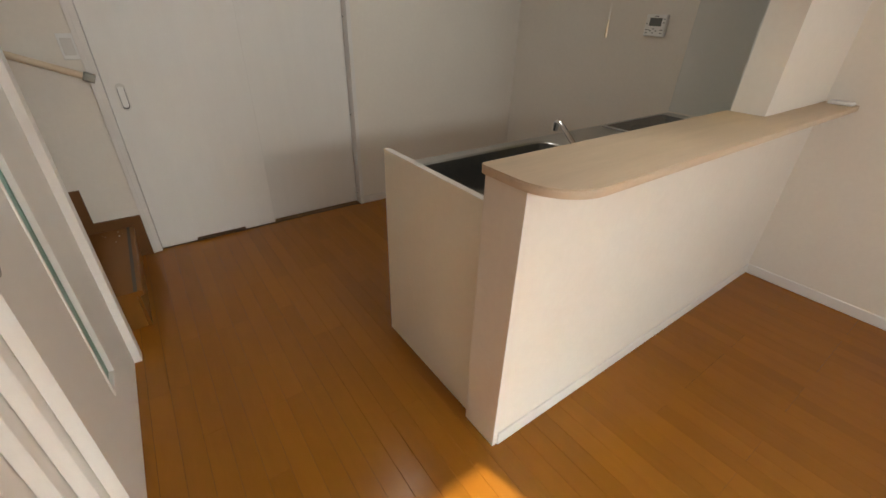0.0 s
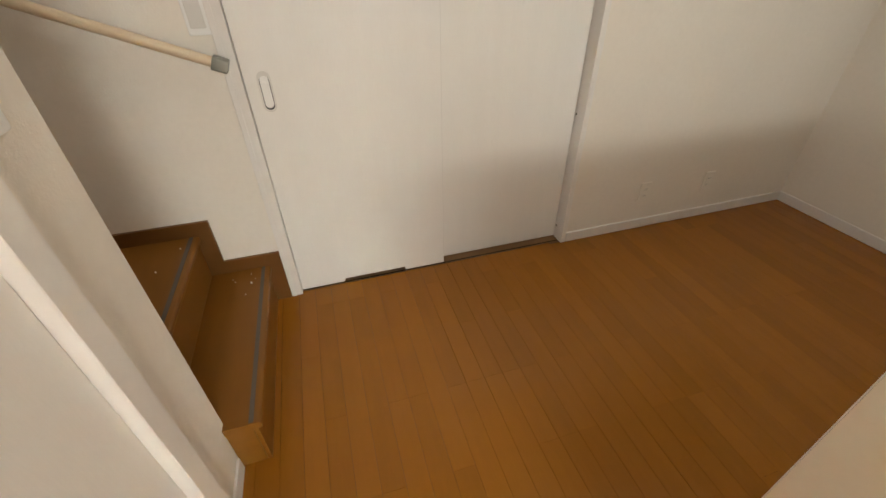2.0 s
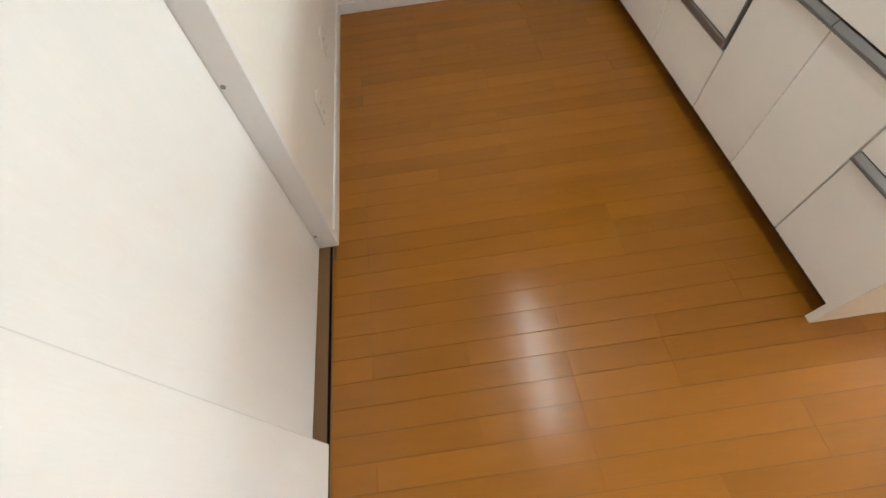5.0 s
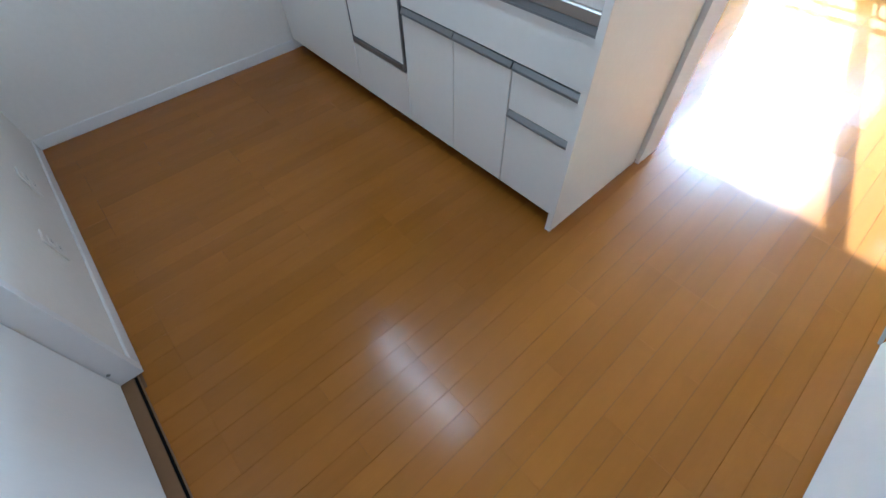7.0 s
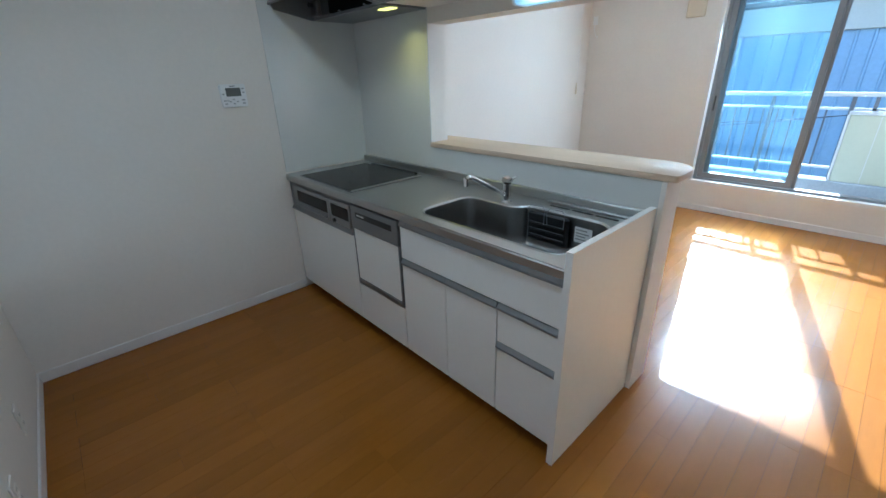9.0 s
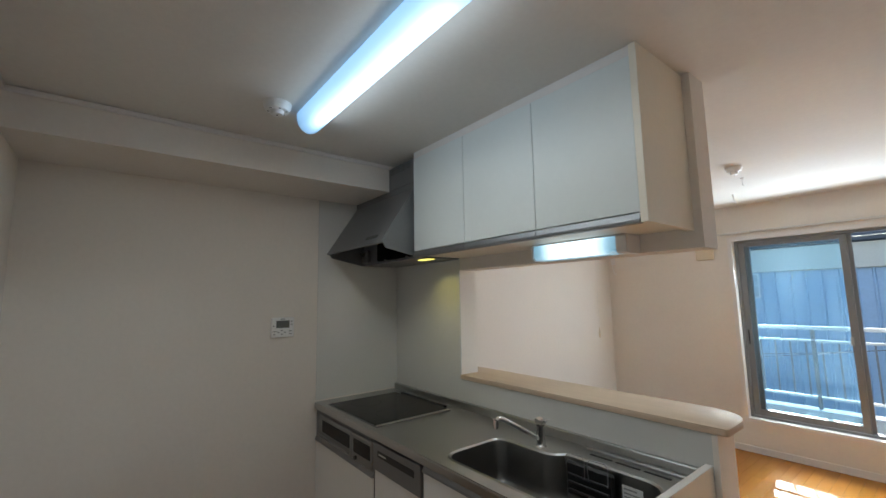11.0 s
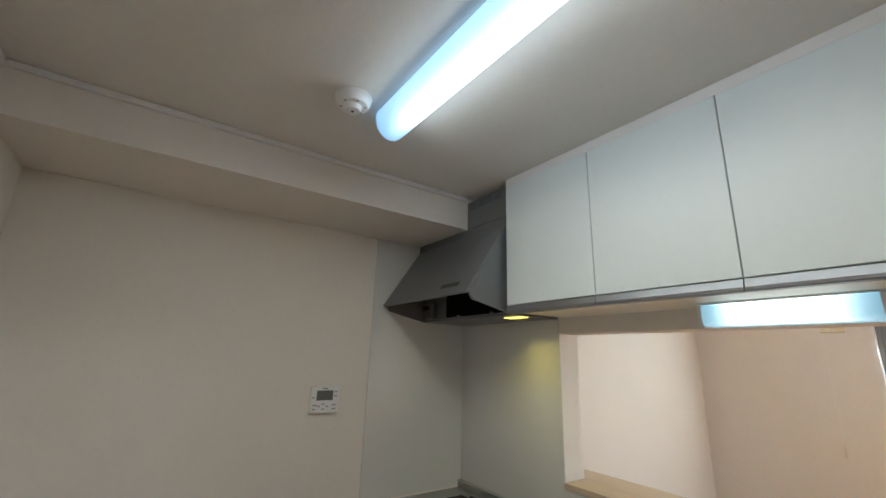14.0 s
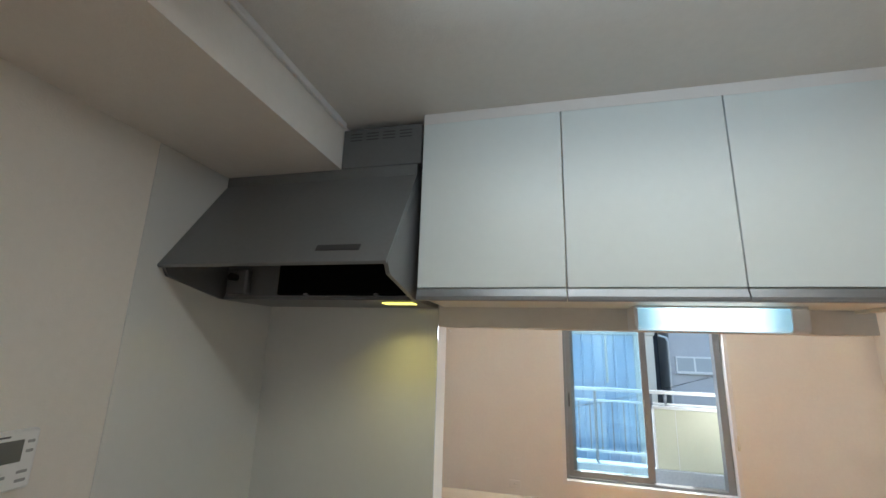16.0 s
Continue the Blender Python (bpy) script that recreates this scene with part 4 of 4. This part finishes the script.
solid("plaster_crumbs", crumbs, PLASTIC, "scattered white plaster crumbs on the lowest stair treads", "crumbs", kind="stuff")

rail = thing("handrail", (3.05, Y_S, 1.05), "round pale wood handrail with grey end cap", "handrail")
RA, RB = Vector((3.075, Y_S + 0.066, 1.066)), Vector((3.95, Y_S + 0.066, 1.425))
rd = (RB - RA).normalized()
part("rail_bar", sweep(bmesh.new(), [RA, RA + rd * 0.3, RB], 0.0165, 18), RAILWOOD, rail, smooth=True)
capb = bmesh.new()
prism(capb, rrect(-0.022, 0.022, -0.021, 0.021, 0.007, 4), -0.048, 0.0, "z", 0.003)
bmesh.ops.transform(capb, matrix=Matrix.Translation(RA) @ rd.to_track_quat("Z", "Y").to_matrix().to_4x4(), verts=capb.verts[:])
part("end_cap", capb, CAPMETAL, rail, "grey metal end cap", True)
part("bracket", boxes((3.040, 3.066, Y_S + 0.0005, Y_S + 0.046, 1.035, 1.062), bevel=0.003), CAPMETAL, rail)

# ---- hall doorway with sliding leaves pushed open ----
casing("casing_hall", ((3.186, 3.2215, -0.500, -0.436, 0, 2.06), (3.2215, 3.45, -0.4995, -0.476, 0, 2.06)))
casing("casing_hall_far", ((3.200, 3.45, 1.236, 1.26, 0, 2.06),))
casing("casing_hall_head", ((3.200, 3.45, -0.476, 1.236, 2.035, 2.0595),))
hall_door = thing("door_3", (3.23, -0.05, 0), "white sliding hall door with a slim green glass strip, pushed open", "door", kind="structure")
GY0, GY1 = -0.075, 0.060
DX0, DX1 = 3.214, 3.247
part("leaf", boxes((DX0, DX1, -0.434, GY0, 0.008, 2.03), (DX0, DX1, GY1, 0.392, 0.008, 2.03), (DX0, DX1, GY0, GY1, 0.008, 0.272), (DX0, DX1, GY0, GY1, 1.85, 2.03)), DOOR, hall_door)
part("glass_strip", boxes((DX0 + 0.014, DX0 + 0.019, GY0, GY1, 0.272, 1.85)), FROST, hall_door, "frosted green glass strip")
for r in ((DX0 - 0.004, DX0 + 0.013, GY0, GY0 + 0.012, 0.272, 1.85), (DX0 - 0.004, DX0 + 0.013, GY1 - 0.012, GY1, 0.272, 1.85),
          (DX0 - 0.004, DX0 + 0.013, GY0 + 0.012, GY1 - 0.012, 0.272, 0.284), (DX0 - 0.004, DX0 + 0.013, GY0 + 0.012, GY1 - 0.012, 1.838, 1.85)):
    part("bead", boxes(r, bevel=0.002), TRIM, hall_door)
hp = bmesh.new()
prism(hp, rrect(0.333, 0.373, 0.908, 1.050, 0.0205, 8), DX0 - 0.003, DX0 - 0.0003, "x")
hpo = part("finger_pull", hp, PULLMETAL, hall_door, "dark bronze oval finger pull", True)
hp = bmesh.new()
prism(hp, rrect(0.341, 0.365, 0.919, 1.039, 0.0125, 8), DX0 - 0.0042, DX0 - 0.0031, "x")
part("recess", hp, CAPMETAL, hpo, "", True)
for i, (x, y1) in enumerate(((3.2495, 0.435), (3.285, 0.482))):
    d = thing("door_leaf", (x, -0.05, 0), "white sliding hall door leaf stacked behind the first", "door", "hall door leaves", "structure")
    part("leaf", boxes((x, x + 0.033, -0.470, y1, 0.008, 2.03), bevel=0.0015), DOOR, d)
structure("door_post", boxes((3.3205, 3.449, -0.475, 0.56, 0.0, 2.03), bevel=0.001), TRIM, "white fixed post at the hall doorway", "door frame")
structure("hall_track", boxes((3.2075, 3.2195, 0.395, 1.235, 0.0005, 0.0035), bevel=0.0005), ALU, "slim aluminium floor track in the hall doorway", "door track")
structure("hall_floor", boxes((3.223, 4.15, -0.5, 1.42, -0.02, -0.001)), HALL, "dark wooden hall floor", "floor")
ws = thing("light_switch", (3.222, -0.585, 1.14), "long white light switch on the stair wall", "switch")
part("plate", prism(bmesh.new(), rrect(-0.622, -0.545, 1.138, 1.262, 0.008, 4), 3.2125, 3.2215, "x", 0.002), PLASTIC, ws, smooth=True)
part("rocker", prism(bmesh.new(), rrect(-0.606, -0.561, 1.150, 1.250, 0.004, 4), 3.2085, 3.2123, "x", 0.001), PLASTIC, ws, smooth=True)

# ---- balcony window ----
win = thing("window_1", (2.12, Y_N, WZ0), "brown aluminium sliding balcony window, half open", "window", kind="structure")
FY0, FY1 = Y_N + 0.062, Y_N + 0.1485
part("window_frame", boxes((WX0 + 0.02, WX0 + 0.048, FY0, FY1, WZ0 + 0.02, WZ1 - 0.02), (WX1 - 0.085, WX1 - 0.02, FY0, FY1, WZ0 + 0.02, WZ1 - 0.02),
     (WX0 + 0.048, WX1 - 0.085, FY0, FY1, WZ0 + 0.02, WZ0 + 0.042), (WX0 + 0.048, WX1 - 0.085, FY0, FY1, WZ1 - 0.045, WZ1 - 0.02), bevel=0.001), FRAME, win)
part("window_lining", boxes((WX0 - 0.018, WX0 + 0.0195, Y_N - 0.008, Y_N + 0.149, WZ0 - 0.018, WZ1 + 0.018), (WX1 - 0.0195, WX1 + 0.018, Y_N - 0.008, Y_N + 0.149, WZ0 - 0.018, WZ1 + 0.018),
     (WX0 + 0.0195, WX1 - 0.0195, Y_N - 0.008, Y_N + 0.149, WZ0 - 0.018, WZ0 + 0.0195), (WX0 + 0.0195, WX1 - 0.0195, Y_N - 0.008, Y_N + 0.149, WZ1 - 0.0195, WZ1 + 0.018)), TRIM, win, "white inner window lining")


def sash(x0, x1, y0, label):
    z0, z1, w = WZ0 + 0.044, WZ1 - 0.047, 0.048
    s = part("sash", boxes((x0, x0 + w, y0, y0 + 0.028, z0, z1), (x1 - w, x1, y0, y0 + 0.028, z0, z1), (x0 + w, x1 - w, y0, y0 + 0.028, z0, z0 + 0.055), (x0 + w, x1 - w, y0, y0 + 0.028, z1 - 0.04, z1), bevel=0.001), FRAME, win, label)
    g = part("pane", boxes((x0 + w, x1 - w, y0 + 0.012, y0 + 0.016, z0 + 0.055, z1 - 0.04)), PANE, s, "clear glass pane")
    g.visible_shadow = False
    return s


s1 = sash(WX0 + 0.050, 2.180, FY0 + 0.008, "inner sash of the window")
sash(WX0 + 0.085, 2.205, FY0 + 0.050, "outer sash slid behind the inner one")
part("catch", boxes((2.125, 2.145, FY0 + 0.000, FY0 + 0.0078, 1.06, 1.13), bevel=0.002), GREYP, s1, "grey window catch")
part("sash_pull", boxes((1.395, 1.407, FY0 + 0.000, FY0 + 0.0078, 1.02, 1.16), bevel=0.002), DARK, s1)
part("curtain_track", boxes((1.20, 3.02, Y_N - 0.030, Y_N - 0.009, WZ1 + 0.045, WZ1 + 0.065), bevel=0.003), LIGHTP, win, "slim pale curtain track")
sleeve = thing("duct_cap", (1.10, Y_N, 1.95), "square beige air-conditioner sleeve cover on the wall", "duct cover")
part("cover", boxes((1.015, 1.185, Y_N - 0.022, Y_N - 0.0005, 1.872, 2.025), bevel=0.006), BEIGEP, sleeve)
cable = thing("cable_outlet", (0.07, Y_N, 1.9), "small white cable outlet with a dangling lead", "cable")
part("plate", boxes((0.035, 0.090, Y_N - 0.014, Y_N - 0.0005, 1.90, 1.985), bevel=0.004), PLASTIC, cable)
part("lead", sweep(bmesh.new(), [(0.062, Y_N - 0.015, 1.91), (0.066, Y_N - 0.03, 1.86), (0.088, Y_N - 0.03, 1.79), (0.11, Y_N - 0.028, 1.765), (0.115, Y_N - 0.026, 1.79)], 0.004, 8), PLASTIC, cable, smooth=True)

# ---- balcony ----
RY = 4.64
structure("balcony_floor", boxes((-1.2, 4.6, Y_N + 0.151, RY + 0.14, -0.05, 0.10)), CONCRETE, "grey concrete balcony floor", "balcony")
structure("balcony_kerb", boxes((-1.2, 4.6, RY - 0.09, RY + 0.10, 0.1005, 0.325), bevel=0.01), KERB, "pale balcony kerb", "kerb")
railing = thing("balcony_railing", (1.7, RY, 0.325), "white metal balcony railing with slim balusters", "railing")
part("top_rail", boxes((-1.2, 4.6, RY - 0.028, RY + 0.028, 1.125, 1.165), bevel=0.006), RAILW, railing)
part("middle_rail", boxes((-1.2, 4.6, RY - 0.014, RY + 0.014, 1.000, 1.025), bevel=0.003), RAILW, railing)
part("bottom_rail", boxes((-1.2, 4.6, RY - 0.014, RY + 0.014, 0.430, 0.455), bevel=0.003), RAILW, railing)
for x in [1.743 + 0.627 * k for k in range(-4, 2)]:
    part("post", boxes((x - 0.016, x + 0.016, RY - 0.016, RY + 0.016, 0.3255, 1.1245)), BALUSTER, railing)
for x in (2.53, 3.16, 3.79, 4.42):
    part("post", boxes((x - 0.014, x + 0.014, RY - 0.014, RY + 0.014, 0.3255, 1.1245)), BALUSTER, railing)
for k in range(26):
    x = -1.02 + 0.1285 * k
    if x < 2.36:
        part("baluster", boxes((x - 0.0075, x + 0.0075, RY - 0.0075, RY + 0.0075, 0.4555, 0.9995)), BALUSTER, railing)
screen = thing("balcony_screen", (3.4, RY, 0.33), "cream sheet screen with white cap on the balcony", "screen")
part("sheet", boxes((2.385, 4.55, RY - 0.075, RY - 0.035, 0.327, 0.965), bevel=0.003), CREAMSHEET, screen)
part("cap", boxes((2.370, 4.56, RY - 0.085, RY - 0.030, 0.966, 1.000), bevel=0.004), RAILW, screen)
part("edge_post", boxes((2.362, 2.384, RY - 0.078, RY - 0.032, 0.327, 0.965), bevel=0.002), RAILW, screen)
part("seam", boxes((2.60, 2.606, RY - 0.0775, RY - 0.0751, 0.33, 0.96)), RAILW, screen)

# ---- neighbours and ground ----
structure("ground", boxes((-400, 400, Y_N + 0.3, 600, -3.2, -3.0)), GROUND, "grey asphalt yard and street below", "ground")
SY = 9.8
shed = thing("neighbour_house", (0.5, SY + 0.4, -3.0), "low house clad in blue-grey metal siding", "house")
# Run back to y = 16 to keep the gap beside it shaded
part("wall", boxes((-12, 3.20, SY, 16.0, -3.0, 1.95)), SIDING, shed)
part("fascia", boxes((-12.1, 3.66, SY - 0.09, 16.1, 1.9505, 2.50), bevel=0.012), EAVE, shed, "cream fascia band")
part("gutter", prism(bmesh.new(), [(SY - 0.20, 2.46), (SY - 0.0905, 2.43), (SY - 0.0905, 2.53), (SY - 0.21, 2.53)], -12.2, 3.70, "x"), ROOF, shed, "dark eaves gutter")
part("roof", prism(bmesh.new(), [(SY - 0.24, 2.5305), (16.3, 4.20), (16.3, 4.28), (SY - 0.24, 2.60)], -12.2, 3.72, "x"), ROOF, shed)
for k in range(62):
    x = -11.95 + 0.245 * k
    if x < 3.1:
        part("siding_rib", prism(bmesh.new(), [(x, SY - 0.0005), (x + 0.012, SY - 0.03), (x + 0.040, SY - 0.03), (x + 0.052, SY - 0.0005)], -3.0, 1.95, "z"), SIDING, shed)
part("downpipe", cyl(bmesh.new(), (2.57, SY - 0.07, 0.85), (2.57, SY - 0.07, 1.93), 0.028, n=14), EAVE, shed, "white downpipe", True)
part("corner_board", boxes((3.2015, 3.63, SY - 0.04, 16.0, -3.0, 1.95)), EAVE, shed, "pale corner boarding")
nw = part("window", boxes((-0.17, 0.08, SY - 0.075, SY - 0.0315, 1.40, 1.93), bevel=0.005), RAILW, shed)
for z0, z1 in ((1.43, 1.65), (1.68, 1.90)):
    part("pane", boxes((-0.14, 0.05, SY - 0.080, SY - 0.0755, z0, z1)), FARGLASS, nw)
HY = 10.2
house = thing("neighbour_house", (6.5, HY + 2, -3.0), "pale rendered house with a small sliding window", "house")
part("wall", boxes((4.08, 9.5, HY, 14.0, -3.0, 3.6)), HOUSE, house)
part("roof", boxes((3.98, 9.8, HY - 0.3, 14.3, 3.6005, 3.75)), ROOF, house)
hw = part("window", boxes((4.18, 4.98, HY - 0.05, HY - 0.0005, 1.13, 1.50), bevel=0.004), RAILW, house)
for x0, x1 in ((4.21, 4.56), (4.60, 4.95)):
    part("pane", boxes((x0, x1, HY - 0.056, HY - 0.0505, 1.165, 1.465)), FARGLASS, hw)
part("window_sill", boxes((4.16, 5.0, HY - 0.09, HY - 0.0005, 1.10, 1.129), bevel=0.004), RAILW, house)
part("downpipe", sweep(bmesh.new(), [(4.03, HY - 0.06, -3.0), (4.03, HY - 0.06, 1.86), (4.00, HY - 0.06, 1.93), (3.84, HY - 0.06, 1.98)], 0.03, 12), RAILW, house, "pale downpipe with an offset bend", True)
part("ledge", boxes((4.08, 9.5, HY - 0.045, HY - 0.0005, 0.66, 0.70)), HOUSE, house)
# Dark sheet of wall added so the gap reads as shaded
back = thing("neighbour_house", (4.3, 11.4, -3.0), "added dark wall for the shade in the gap between neighbours", "house")
part("wall", boxes((3.64, 4.07, 11.2, 13.9, -3.0, 7.0)), ROOF, back)
part("pipe", cyl(bmesh.new(), (3.82, 11.12, -3.0), (3.82, 11.12, 3.4), 0.03, n=12), FRAME, back, "dark pipe", True)
for dx, dz, sag in ((0.0, 0.0, 0.05), (0.35, 0.10, 0.09)):
    part("service_cable", sweep(bmesh.new(), [(0.3 + dx + 0.42 * k, 5.05 + 0.448 * k, 0.635 + dz + 0.036 * k - sag * math.sin(math.pi * k / 8)) for k in range(13)], 0.004, 6), DARK, house, "thin dark overhead cable")

# ---- floor boards ----
floor_base = structure("floor", boxes((0, 3.2225, Y_S - 0.9, Y_N, -0.05, -0.004), (3.2225, 4.15, 1.42, Y_N, -0.05, -0.004)), GROOVE, "glossy orange-brown wooden strip floor", "floor")
STRIP, GAP, BUTT = 0.07575, 0.0010, 0.0003
plank_mesh = {}


def plank(w, length):
    key = (round(w, 4), round(length, 4))
    if key not in plank_mesh:
        bm = bmesh.new()
        c = 0.0002
        lo = [(GAP / 2, BUTT / 2), (w - GAP / 2, BUTT / 2), (w - GAP / 2, length - BUTT / 2), (GAP / 2, length - BUTT / 2)]
        hi = [(GAP / 2 + c, BUTT / 2 + c), (w - GAP / 2 - c, BUTT / 2 + c), (w - GAP / 2 - c, length - BUTT / 2 - c), (GAP / 2 + c, length - BUTT / 2 - c)]
        rings = [[bm.verts.new((x, y, z)) for x, y in p] for p, z in ((lo, -0.004), (lo, -c), (hi, 0.0))]
        for p, q in zip(rings, rings[1:]):
            for i in range(4):
                bm.faces.new((p[i], p[(i + 1) % 4], q[(i + 1) % 4], q[i]))
        bm.faces.new(rings[-1])
        plank_mesh[key] = mesh_of("plank", bm, FLOOR)
    return plank_mesh[key]


rng = random.Random(11)
field_v, field_f = [], []
near_count = 0
first = 2.1205 - 28 * STRIP
for s in range(-1, 56):
    xs = first + s * STRIP
    x0, x1 = max(xs, 0.0), min(xs + STRIP, 4.149)
    if x1 - x0 < 0.01:
        continue
    board, lane = divmod(s - 28, 4)
    ends = -0.776 + (0.0, 0.909, 0.303, 1.212)[board % 4]
    y_lo, y_hi = (Y_S - 0.11 if 1.6 < x0 < 3.0 else Y_S), Y_N
    if x0 > 3.20:
        y_lo = 1.42
    cuts = []
    y = ends - 1.818 * 2
    while y < y_hi:
        cuts.append(y)
        inner = y + (0.606, 0.303, 0.909, 1.212)[(lane + board * 2 + rng.randint(0, 1)) % 4]
        cuts += [inner, inner + 0.606] if inner + 0.606 < y + 1.75 else [inner]
        y += 1.818
    cuts = sorted(c for c in cuts if y_lo + 0.05 < c < y_hi - 0.05)
    edges = [y_lo] + cuts + [y_hi]
    for a, b in zip(edges, edges[1:]):
        near = (a + b) / 2 < 1.1 and x1 > 0.9 and near_count < 290
        if near:
            ob = new("plank", plank(x1 - x0, b - a))
            ob.location, ob.parent = (x0, a, 0.0), floor_base
            near_count += 1
        else:
            c, g = 0.0002, GAP / 2
            k = len(field_v)
            for ins, z in ((g, -0.004), (g, -c), (g + c, 0.0)):
                field_v += [(x0 + ins, a + ins, z), (x1 - ins, a + ins, z), (x1 - ins, b - ins, z), (x0 + ins, b - ins, z)]
            for r in (0, 4):
                for i in range(4):
                    field_f.append((k + r + i, k + r + (i + 1) % 4, k + r + 4 + (i + 1) % 4, k + r + 4 + i))
            field_f.append((k + 8, k + 9, k + 10, k + 11))
me = bpy.data.meshes.new("plank_field")
me.from_pydata(field_v, [], field_f)
me.materials.append(FLOOR2)
pf = new("plank_field", me)
pf.parent = floor_base
tagged(pf, "glossy orange-brown floor strips further off", kind="stuff")
